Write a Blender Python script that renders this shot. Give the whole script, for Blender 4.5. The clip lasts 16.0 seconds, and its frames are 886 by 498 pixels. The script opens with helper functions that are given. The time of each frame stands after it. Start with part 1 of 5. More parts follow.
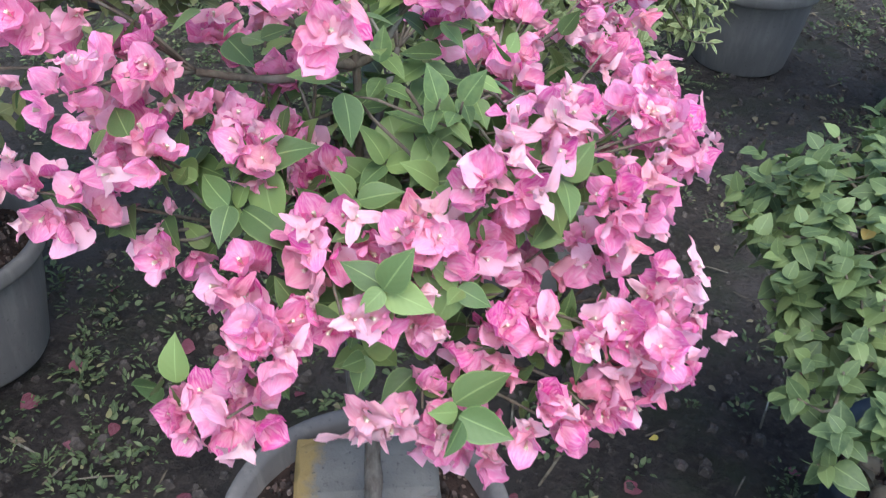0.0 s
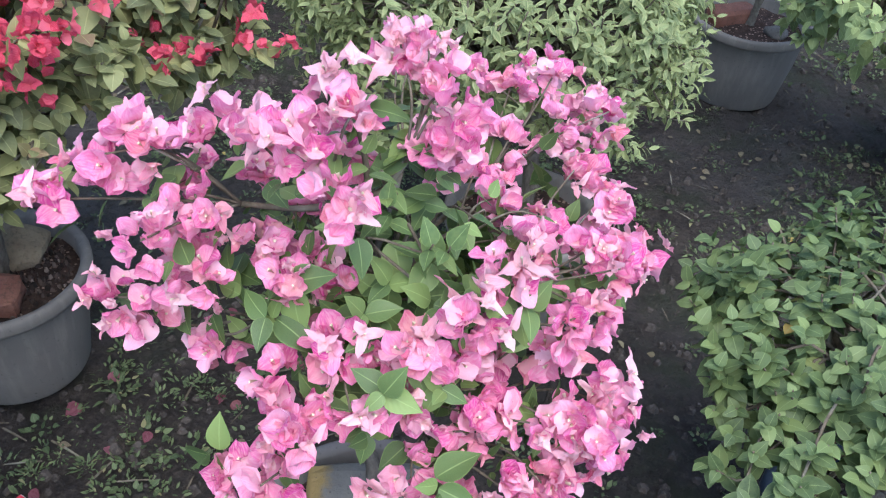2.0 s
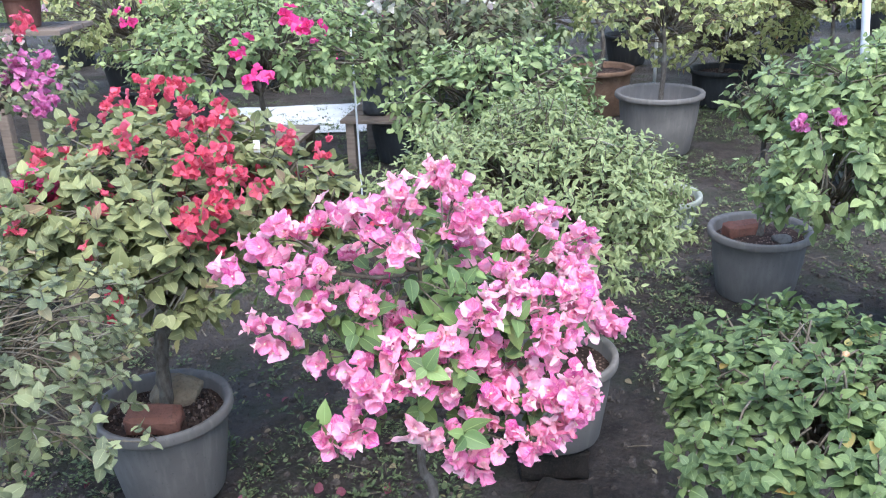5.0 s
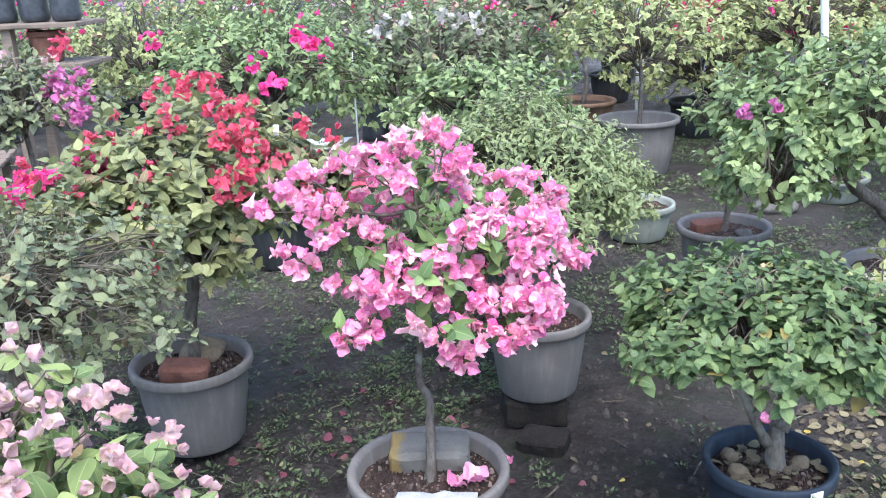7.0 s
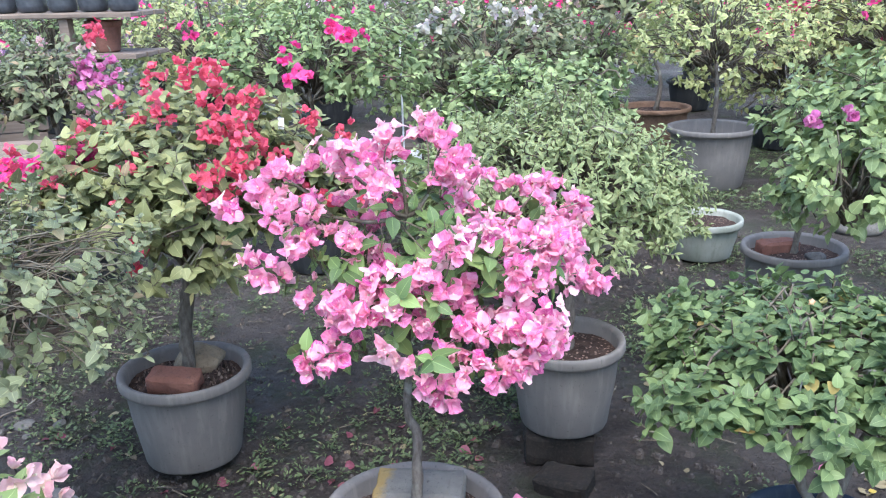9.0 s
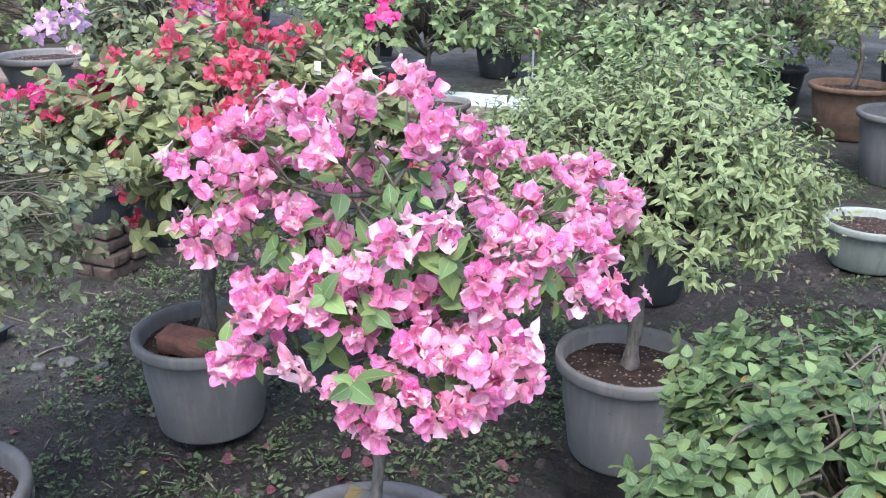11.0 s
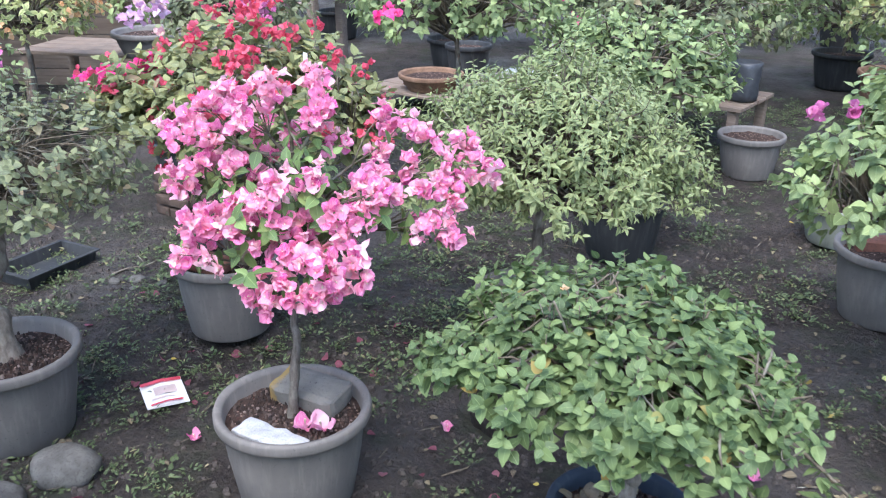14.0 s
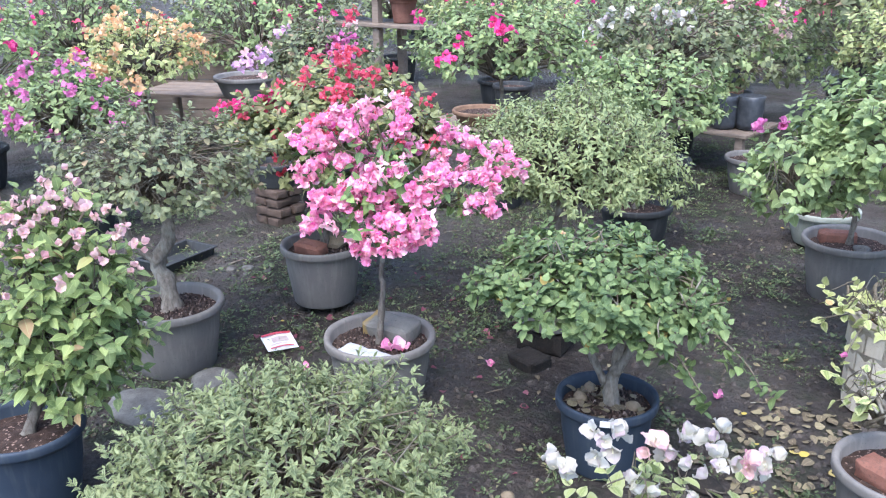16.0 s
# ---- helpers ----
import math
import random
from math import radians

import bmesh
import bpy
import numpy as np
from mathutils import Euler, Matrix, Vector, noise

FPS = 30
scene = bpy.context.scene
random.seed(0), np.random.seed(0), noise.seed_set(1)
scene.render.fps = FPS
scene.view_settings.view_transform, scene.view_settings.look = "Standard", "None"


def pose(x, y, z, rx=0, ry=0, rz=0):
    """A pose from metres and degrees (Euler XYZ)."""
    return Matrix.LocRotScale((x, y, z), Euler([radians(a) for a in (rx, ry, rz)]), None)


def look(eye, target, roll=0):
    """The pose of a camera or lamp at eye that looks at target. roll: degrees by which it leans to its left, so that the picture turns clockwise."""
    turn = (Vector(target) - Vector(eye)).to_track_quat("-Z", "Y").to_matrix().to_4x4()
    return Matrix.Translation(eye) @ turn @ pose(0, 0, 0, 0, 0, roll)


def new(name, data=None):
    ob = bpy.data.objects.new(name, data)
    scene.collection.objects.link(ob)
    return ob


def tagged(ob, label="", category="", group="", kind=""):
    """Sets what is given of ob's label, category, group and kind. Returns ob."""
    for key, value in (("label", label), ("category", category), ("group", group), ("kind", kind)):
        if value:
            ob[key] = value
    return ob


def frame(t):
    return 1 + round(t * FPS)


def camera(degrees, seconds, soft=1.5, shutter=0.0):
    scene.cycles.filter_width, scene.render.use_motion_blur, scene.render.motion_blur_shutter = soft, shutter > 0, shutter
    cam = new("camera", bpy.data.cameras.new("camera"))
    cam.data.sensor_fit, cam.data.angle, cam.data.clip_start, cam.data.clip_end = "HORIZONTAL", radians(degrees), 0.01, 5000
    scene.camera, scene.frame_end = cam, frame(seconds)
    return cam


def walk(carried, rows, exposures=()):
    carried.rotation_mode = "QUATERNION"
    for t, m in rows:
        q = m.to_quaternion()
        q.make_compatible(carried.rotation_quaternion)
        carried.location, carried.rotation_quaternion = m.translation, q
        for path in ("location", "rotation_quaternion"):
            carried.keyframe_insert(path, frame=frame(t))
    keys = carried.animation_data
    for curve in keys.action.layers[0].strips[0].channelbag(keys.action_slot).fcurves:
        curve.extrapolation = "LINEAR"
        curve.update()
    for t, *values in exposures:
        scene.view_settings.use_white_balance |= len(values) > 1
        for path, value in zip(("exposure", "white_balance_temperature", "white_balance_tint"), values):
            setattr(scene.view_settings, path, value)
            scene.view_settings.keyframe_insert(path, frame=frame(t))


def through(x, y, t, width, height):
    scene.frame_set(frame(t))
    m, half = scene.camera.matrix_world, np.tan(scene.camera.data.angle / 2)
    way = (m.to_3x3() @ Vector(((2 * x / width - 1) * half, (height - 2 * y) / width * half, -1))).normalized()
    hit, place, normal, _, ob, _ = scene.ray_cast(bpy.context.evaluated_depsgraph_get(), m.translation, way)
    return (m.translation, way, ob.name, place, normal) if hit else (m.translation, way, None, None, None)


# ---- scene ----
cam = camera(53.0, 16.0, soft=1.15, shutter=0.2)
PATH = [
    (0, (0.109, 0.12, 1.355), (0.048, 1.687, 0.114), 2.8),
    (0.5, (0.068, 0.203, 1.357), (0.006, 1.757, 0.1), 3.5),
    (1, (0.068, 0.195, 1.419), (-0.005, 1.731, 0.14), 3.2),
    (1.5, (0.104, 0.074, 1.526), (0.023, 1.617, 0.256), 2.7),
    (2, (0.122, 0.052, 1.62), (0.048, 1.569, 0.319), 4.6),
    (2.5, (0.128, 0.125, 1.763), (0.008, 1.569, 0.384), 4.1),
    (3, (0.139, 0.141, 1.786), (-0.068, 1.566, 0.398), 1.5),
    (3.5, (0.196, 0.073, 1.705), (-0.069, 1.618, 0.463), -0.2),
    (4, (0.249, -0.228, 1.666), (-0.04, 1.41, 0.556), -0.7),
    (4.2, (0.265, -0.328, 1.665), (-0.041, 1.366, 0.646), -1.1),
    (6.3, (0.414, -1.018, 1.53), (0.046, 0.851, 0.92), -2.8),
    (6.5, (0.413, -1.051, 1.521), (0.057, 0.818, 0.904), -2.7),
    (7, (0.418, -1.092, 1.515), (0.069, 0.777, 0.895), -2.4),
    (7.5, (0.424, -1.095, 1.515), (0.063, 0.773, 0.899), -2.3),
    (8, (0.443, -1.033, 1.516), (0.043, 0.827, 0.897), -2.2),
    (8.5, (0.508, -0.865, 1.48), (0.04, 0.979, 0.862), -2.1),
    (9, (0.546, -0.781, 1.442), (0.02, 1.051, 0.838), -1.6),
    (9.2, (0.553, -0.769, 1.437), (0.001, 1.058, 0.837), -1.4),
    (11.3, (0.796, -0.198, 1.365), (-0.169, 1.402, 0.651), 0.8),
    (11.5, (0.814, -0.165, 1.362), (-0.185, 1.409, 0.637), 0.9),
    (12, (0.854, -0.144, 1.385), (-0.212, 1.389, 0.667), 0.5),
    (12.5, (0.952, -0.218, 1.399), (-0.136, 1.29, 0.661), -0.2),
    (13, (1.135, -0.297, 1.446), (0.064, 1.189, 0.643), -1.0),
    (13.5, (1.277, -0.327, 1.451), (0.171, 1.139, 0.659), 0.1),
    (14, (1.537, -0.501, 1.549), (0.405, 0.964, 0.792), 0.4),
    (14.5, (1.804, -0.753, 1.583), (0.637, 0.68, 0.817), -0.3),
    (15, (1.966, -0.872, 1.651), (0.74, 0.527, 0.915), -0.5),
    (15.5, (2.078, -1.026, 1.683), (0.822, 0.366, 0.988), -0.8),
    (16, (2.155, -1.249, 1.678), (0.912, 0.169, 1.01), -0.8),
]
walk(cam, [(t, look(eye, target, roll)) for t, eye, target, roll in PATH], exposures=[(0.0, 1.45, 6100, 9.5), (3.5, 1.6, 6100, 10.0), (6.5, 1.98, 6000, 11.0), (9.2, 1.95, 6000, 11.0), (12.0, 1.82, 6050, 12.0), (13.0, 1.92, 6050, 12.0), (14.0, 1.92, 6050, 12.5), (16.0, 2.05, 6000, 13.5)])

# ---- world, sun, exposure ----
SUN_UP, SUN_ROUND = 62.0, 160.0
world = bpy.data.worlds.new("open_shade")
scene.world = world
world.use_nodes = True
wn, wl = world.node_tree.nodes, world.node_tree.links
sky = wn.new("ShaderNodeTexSky")
sky.sky_type, sky.sun_disc = "NISHITA", False
sky.sun_elevation, sky.sun_rotation = radians(SUN_UP), radians(SUN_ROUND)
sky.air_density, sky.dust_density, sky.ozone_density = 1.0, 1.2, 1.0
wn["Background"].inputs["Strength"].default_value = 0.15
wl.new(sky.outputs[0], wn["Background"].inputs["Color"])
sun = new("sun", bpy.data.lights.new("sun", "SUN"))
sun.data.energy, sun.data.angle, sun.data.color = 1.8, radians(50), (1.0, 0.97, 0.93)
toward = Vector((math.sin(radians(SUN_ROUND)) * math.cos(radians(SUN_UP)), math.cos(radians(SUN_ROUND)) * math.cos(radians(SUN_UP)), math.sin(radians(SUN_UP))))
sun.matrix_world = look(toward * 30, (0, 0, 0))


# ---- materials ----
class Nodes:
    """A short way to write node materials."""

    def __init__(self, name):
        self.mat = bpy.data.materials.new(name)
        self.mat.use_nodes = True
        self.t = self.mat.node_tree
        self.bsdf = self.t.nodes["Principled BSDF"]
        self.out = self.t.nodes["Material Output"]

    def put(self, kind, inputs=None, **props):
        n = self.t.nodes.new(kind)
        for k, v in props.items():
            setattr(n, k, v)
        for k, v in (inputs or {}).items():
            if isinstance(v, bpy.types.NodeSocket):
                self.t.links.new(v, n.inputs[k])
            else:
                n.inputs[k].default_value = v
        return n

    def math(self, op, a, b=0.5, c=0.0):
        return self.put("ShaderNodeMath", {0: a, 1: b, 2: c}, operation=op).outputs[0]

    def mix(self, f, a, b, kind="MIX"):
        a, b = [(*v, 1) if isinstance(v, tuple) and len(v) == 3 else v for v in (a, b)]
        return self.put("ShaderNodeMix", {"Factor": f, 6: a, 7: b}, data_type="RGBA", blend_type=kind).outputs[2]

    def noise(self, scale, detail=4.0, rough=0.55, vector=None):
        if vector is None:
            vector = self.put("ShaderNodeTexCoord").outputs["Object"]
        return self.put("ShaderNodeTexNoise", {"Vector": vector, "Scale": scale, "Detail": detail, "Roughness": rough}).outputs[0]

    def ramp(self, f, *stops):
        n = self.put("ShaderNodeValToRGB", {0: f})
        e = n.color_ramp.elements
        while len(e) < len(stops):
            e.new(0.5)
        for el, (p, col) in zip(e, stops):
            el.position, el.color = p, (*col, 1)
        return n.outputs[0]

    def range(self, v, a, b, c=0.0, d=1.0):
        return self.put("ShaderNodeMapRange", {0: v, 1: a, 2: b, 3: c, 4: d}).outputs[0]

    def finish(self, color, rough=0.6, bump=None, depth=0.2, dist=0.01, spec=0.5, through=0.0, metal=0.0):
        for key, v in (("Base Color", color), ("Roughness", rough), ("Specular IOR Level", spec), ("Metallic", metal)):
            if isinstance(v, bpy.types.NodeSocket):
                self.t.links.new(v, self.bsdf.inputs[key])
            else:
                self.bsdf.inputs[key].default_value = (*v, 1) if isinstance(v, tuple) and len(v) == 3 else v
        if bump is not None:
            b = self.put("ShaderNodeBump", {"Height": bump, "Strength": depth, "Distance": dist})
            self.t.links.new(b.outputs[0], self.bsdf.inputs["Normal"])
        if through:
            tr = self.put("ShaderNodeBsdfTranslucent", {"Color": color if isinstance(color, bpy.types.NodeSocket) else (*color, 1)})
            m = self.put("ShaderNodeMixShader", {0: through, 1: self.bsdf.outputs[0], 2: tr.outputs[0]})
            self.t.links.new(m.outputs[0], self.out.inputs[0])
        return self.mat


def chance(n):
    """A number from 0 to 1 for every leaf, joined or single."""
    a = n.put("ShaderNodeNewGeometry").outputs["Random Per Island"]
    b = n.put("ShaderNodeObjectInfo").outputs["Random"]
    return n.math("FRACT", n.math("ADD", a, b))


def split_uv(n):
    s = n.put("ShaderNodeSeparateXYZ", {0: n.put("ShaderNodeUVMap").outputs[0]})
    return s.outputs[0], s.outputs[1]


def muted(c, by=0.06):
    """The colour, drawn a little towards its own grey."""
    grey = 0.3 * c[0] + 0.6 * c[1] + 0.1 * c[2]
    return tuple(v + (grey - v) * by for v in c)


def leaf_material(name, dark, mid, light, edge=None, rough=0.52, odd=None, rare=0.985, through=0.28):
    n = Nodes(name)
    u, v = split_uv(n)
    r = chance(n)
    dark, mid, light = [muted(c) for c in (dark, mid, light)]
    edge = muted(edge) if edge else None
    stops = [(0.0, dark), (0.5, mid), (0.95, light)]
    if odd:
        stops += [(rare - 0.012, light), (rare, odd)]
    col = n.ramp(r, *stops)
    off = n.math("ABSOLUTE", n.math("SUBTRACT", u, 0.5))
    fine = n.noise(160.0, 3.0)
    col = n.mix(n.range(fine, 0.3, 0.75, 0.0, 0.35), col, light)
    if edge:
        wob = n.math("ADD", off, n.range(n.noise(70.0, 2.0), 0.3, 0.7, -0.16, 0.16))
        col = n.mix(n.range(wob, 0.2, 0.3), col, edge)
    rib = n.range(off, 0.0, 0.035, 0.55, 0.0)
    col = n.mix(rib, col, tuple(min(1, 1.5 * c + 0.03) for c in light))
    col = n.mix(n.range(off, 0.44, 0.5, 0.0, 0.45), col, tuple(min(1, 1.3 * c) for c in light))
    side = n.math("SINE", n.math("MULTIPLY", n.math("SUBTRACT", v, n.math("MULTIPLY", off, 0.7)), 38.0))
    h = n.math("ADD", n.math("MULTIPLY", side, 0.2), n.math("MULTIPLY", rib, -1.5))
    return n.finish(col, n.range(fine, 0.3, 0.7, rough - 0.06, rough + 0.1), h, 0.14, 0.002, 0.3, through)


def bract_material(name, deep, fresh, pale, cream, heart=0.55):
    n = Nodes(name)
    u, v = split_uv(n)
    r = chance(n)
    body = n.ramp(r, (0.0, deep), (0.36, fresh), (0.66, fresh), (1.0, pale))
    veins = n.noise(1.0, 2.0, 0.5, n.put("ShaderNodeCombineXYZ", {0: n.math("MULTIPLY", u, 14.0), 1: n.math("MULTIPLY", v, 3.0), 2: n.math("MULTIPLY", r, 40.0)}).outputs[0])
    body = n.mix(n.range(veins, 0.40, 0.68, 0.0, 0.5), body, pale)
    throat = n.math("MULTIPLY", n.range(v, 0.75, 0.05), n.range(n.math("FRACT", n.math("MULTIPLY", r, 7.31)), 0.15, 1.0, 0.05, heart))
    body = n.mix(throat, body, cream)
    body = n.mix(n.range(n.noise(220.0, 3.0), 0.6, 0.78, 0.0, 0.35), body, deep)
    star = n.math("GREATER_THAN", v, 1.5)
    col = n.mix(star, body, (0.9, 0.86, 0.68))
    h = n.math("ADD", veins, n.math("MULTIPLY", n.noise(140.0, 2.0), 0.6))
    return n.finish(col, 0.62, h, 0.5, 0.003, 0.25, 0.4)


def bark_material(name, a, b):
    n = Nodes(name)
    co = n.put("ShaderNodeTexCoord").outputs["Object"]
    st = n.put("ShaderNodeMapping", {0: co, "Scale": (1, 1, 0.35)}).outputs[0]
    grain = n.noise(90.0, 6.0, 0.65, st)
    patch = n.noise(14.0, 4.0)
    col = n.mix(n.range(grain, 0.3, 0.7), a, b)
    col = n.mix(n.range(patch, 0.52, 0.7, 0.0, 0.6), col, (0.30, 0.30, 0.25))
    return n.finish(col, 0.85, grain, 0.7, 0.006, 0.2)


def pot_material(name, a, b, dust, rough=0.55):
    n = Nodes(name)
    big, fine = n.noise(9.0, 5.0), n.noise(120.0, 4.0)
    co = n.put("ShaderNodeTexCoord").outputs["Object"]
    runs = n.noise(1.0, 4.0, 0.6, n.put("ShaderNodeMapping", {0: co, "Scale": (38, 38, 4)}).outputs[0])
    col = n.mix(n.range(big, 0.3, 0.7), a, b)
    col = n.mix(n.range(runs, 0.5, 0.75, 0.0, 0.55), col, dust)
    col = n.mix(n.range(fine, 0.62, 0.75, 0.0, 0.5), col, (0.05, 0.045, 0.04))
    return n.finish(col, n.range(big, 0.3, 0.7, rough + 0.05, rough + 0.3), n.math("ADD", fine, n.math("MULTIPLY", runs, 0.7)), 0.15, 0.002, 0.25)


def rough_material(name, a, b, c, scale=14.0, rough=0.9, depth=0.6, dist=0.006):
    n = Nodes(name)
    big, fine = n.noise(scale, 5.0, 0.6), n.noise(scale * 9, 5.0, 0.65)
    col = n.mix(n.range(big, 0.35, 0.65), a, b)
    col = n.mix(n.range(fine, 0.5, 0.7, 0.0, 0.7), col, c)
    return n.finish(col, rough, n.math("ADD", big, n.math("MULTIPLY", fine, 0.5)), depth, dist, 0.25)


def plank_material(name, a, b):
    n = Nodes(name)
    co = n.put("ShaderNodeTexCoord").outputs["Object"]
    grain = n.noise(1.0, 6.0, 0.65, n.put("ShaderNodeMapping", {0: co, "Scale": (3, 60, 60)}).outputs[0])
    col = n.mix(n.range(grain, 0.3, 0.7), a, b)
    col = n.mix(n.range(n.noise(7.0), 0.5, 0.7, 0.0, 0.6), col, (0.10, 0.085, 0.07))
    return n.finish(col, 0.85, grain, 0.5, 0.004, 0.2)


def ground_material():
    n = Nodes("damp_soil")
    co = n.put("ShaderNodeTexCoord").outputs["Object"]
    wide, mid, fine = n.noise(1.3, 4.0, 0.55, co), n.noise(7.0, 6.0, 0.62, co), n.noise(60.0, 7.0, 0.75, co)
    lumps = n.put("ShaderNodeTexVoronoi", {"Vector": co, "Scale": 34.0, "Randomness": 1.0, "Detail": 2.0}).outputs["Distance"]
    col = n.mix(n.range(mid, 0.38, 0.62), (0.034, 0.027, 0.023), (0.074, 0.060, 0.052))
    col = n.mix(n.range(wide, 0.45, 0.68, 0.0, 0.85), col, (0.122, 0.109, 0.099))
    col = n.mix(n.range(fine, 0.50, 0.70, 0.0, 0.75), col, (0.115, 0.094, 0.080))
    col = n.mix(n.range(n.noise(33.0, 4.0, 0.6, co), 0.56, 0.66, 0.0, 0.45), col, (0.018, 0.015, 0.013))
    col = n.mix(n.range(n.noise(4.0, 5.0, 0.6, co), 0.50, 0.66, 0.0, 0.6), col, (0.042, 0.056, 0.026))
    h = n.math("ADD", n.math("ADD", n.math("MULTIPLY", mid, 1.3), n.math("MULTIPLY", fine, 1.2)), n.math("MULTIPLY", lumps, -0.6))
    return n.finish(col, n.range(wide, 0.35, 0.65, 0.95, 0.7), h, 1.0, 0.035, 0.25)


def soil_material():
    n = Nodes("pot_soil")
    mid, fine = n.noise(30.0, 5.0), n.noise(170.0, 5.0, 0.7)
    col = n.mix(n.range(mid, 0.35, 0.65), (0.030, 0.020, 0.016), (0.075, 0.048, 0.038))
    chips = n.put("ShaderNodeTexVoronoi", {"Vector": n.put("ShaderNodeTexCoord").outputs["Object"], "Scale": 95.0, "Randomness": 1.0})
    pick = n.put("ShaderNodeSeparateColor", {0: chips.outputs["Color"]}).outputs[0]
    col = n.mix(n.math("MULTIPLY", n.math("GREATER_THAN", pick, 0.62), n.range(chips.outputs["Distance"], 0.42, 0.3)), col, n.mix(pick, (0.05, 0.03, 0.025), (0.30, 0.21, 0.17)))
    col = n.mix(n.range(fine, 0.6, 0.72, 0.0, 0.8), col, (0.17, 0.12, 0.09))
    return n.finish(col, 0.95, n.math("ADD", mid, fine), 0.9, 0.012, 0.2)


def plain_material(name, a, b, rough=0.5, scale=20.0, depth=0.1):
    n = Nodes(name)
    f = n.noise(scale, 4.0)
    return n.finish(n.mix(n.range(f, 0.35, 0.65), a, b), rough, f, depth, 0.003, 0.4)


PINK = bract_material("pink_bract", (0.66, 0.055, 0.31), (0.85, 0.258, 0.475), (0.93, 0.60, 0.70), (0.91, 0.64, 0.58))
CORAL = bract_material("coral_pink_bract", (0.74, 0.12, 0.27), (0.86, 0.32, 0.45), (0.92, 0.56, 0.61), (0.90, 0.62, 0.54), 0.6)
YOUNG = bract_material("young_salmon_bract", (0.82, 0.30, 0.42), (0.88, 0.46, 0.55), (0.92, 0.62, 0.66), (0.90, 0.68, 0.58), 0.6)
RED = bract_material("red_bract", (0.52, 0.026, 0.066), (0.70, 0.080, 0.150), (0.80, 0.20, 0.27), (0.72, 0.20, 0.18), 0.3)
HOT = bract_material("magenta_bract", (0.60, 0.02, 0.16), (0.80, 0.04, 0.25), (0.88, 0.15, 0.38), (0.9, 0.3, 0.4), 0.3)
BLUSH = bract_material("blush_bract", (0.66, 0.30, 0.37), (0.72, 0.43, 0.46), (0.76, 0.56, 0.52), (0.72, 0.63, 0.40), 0.9)
WHITE = bract_material("white_bract", (0.48, 0.35, 0.42), (0.52, 0.48, 0.42), (0.58, 0.55, 0.49), (0.50, 0.50, 0.32), 0.7)
LILAC = bract_material("lilac_bract", (0.54, 0.22, 0.43), (0.70, 0.40, 0.58), (0.80, 0.60, 0.70), (0.85, 0.75, 0.8), 0.5)
PURPLE = bract_material("purple_bract", (0.46, 0.07, 0.25), (0.60, 0.15, 0.36), (0.70, 0.32, 0.49), (0.8, 0.4, 0.55), 0.3)
ORANGE = bract_material("orange_bract", (0.66, 0.30, 0.12), (0.76, 0.46, 0.22), (0.80, 0.58, 0.38), (0.80, 0.64, 0.46), 0.6)

WILTED = bract_material("wilted_bract", (0.13, 0.038, 0.050), (0.23, 0.065, 0.095), (0.36, 0.15, 0.19), (0.28, 0.14, 0.12), 0.5)
LEAF_PINK = leaf_material("bougainvillea_leaf", (0.050, 0.090, 0.034), (0.092, 0.155, 0.050), (0.205, 0.295, 0.085), rough=0.48)
LEAF_GREEN = leaf_material("fresh_green_leaf", (0.112, 0.160, 0.066), (0.182, 0.240, 0.094), (0.290, 0.360, 0.138))
LEAF_LOW = leaf_material("low_bonsai_leaf", (0.048, 0.084, 0.032), (0.092, 0.140, 0.050), (0.180, 0.245, 0.084), odd=(0.36, 0.24, 0.07), rare=0.997)
LEAF_FRESH = leaf_material("fresh_lime_leaf", (0.080, 0.130, 0.044), (0.145, 0.208, 0.066), (0.30, 0.36, 0.12), odd=(0.38, 0.22, 0.12))
LEAF_RED = leaf_material("olive_leaf", (0.119, 0.135, 0.065), (0.189, 0.210, 0.086), (0.302, 0.315, 0.126), odd=(0.238, 0.150, 0.095))
LEAF_GREY = leaf_material("grey_green_leaf", (0.096, 0.114, 0.066), (0.150, 0.172, 0.090), (0.240, 0.265, 0.120), odd=(0.324, 0.220, 0.137))
LEAF_VARI = leaf_material("variegated_leaf", (0.112, 0.155, 0.062), (0.172, 0.222, 0.088), (0.250, 0.302, 0.120), edge=(0.27, 0.305, 0.130), rough=0.5)
LEAF_SMALL = leaf_material("small_pale_leaf", (0.066, 0.092, 0.036), (0.118, 0.150, 0.056), (0.235, 0.270, 0.110), edge=(0.225, 0.255, 0.115), rough=0.5)
LEAF_LIME = leaf_material("yellow_green_leaf", (0.141, 0.195, 0.068), (0.232, 0.285, 0.084), (0.378, 0.400, 0.137), edge=(0.390, 0.410, 0.178), odd=(0.433, 0.200, 0.105))
LEAF_WEED = leaf_material("weed_leaf", (0.046, 0.070, 0.032), (0.082, 0.116, 0.050), (0.150, 0.190, 0.080), odd=(0.26, 0.24, 0.12), rare=0.95)
LEAF_DRY = leaf_material("dry_leaf", (0.062, 0.044, 0.030), (0.125, 0.098, 0.062), (0.225, 0.190, 0.105), odd=(0.46, 0.35, 0.06), rough=0.7, through=0.1)
BARK = bark_material("grey_bark", (0.060, 0.049, 0.039), (0.165, 0.145, 0.122))
BARK_PALE = bark_material("pale_knotty_bark", (0.095, 0.078, 0.062), (0.25, 0.22, 0.18))
TWIG = bark_material("twig_bark", (0.06, 0.05, 0.036), (0.15, 0.125, 0.09))
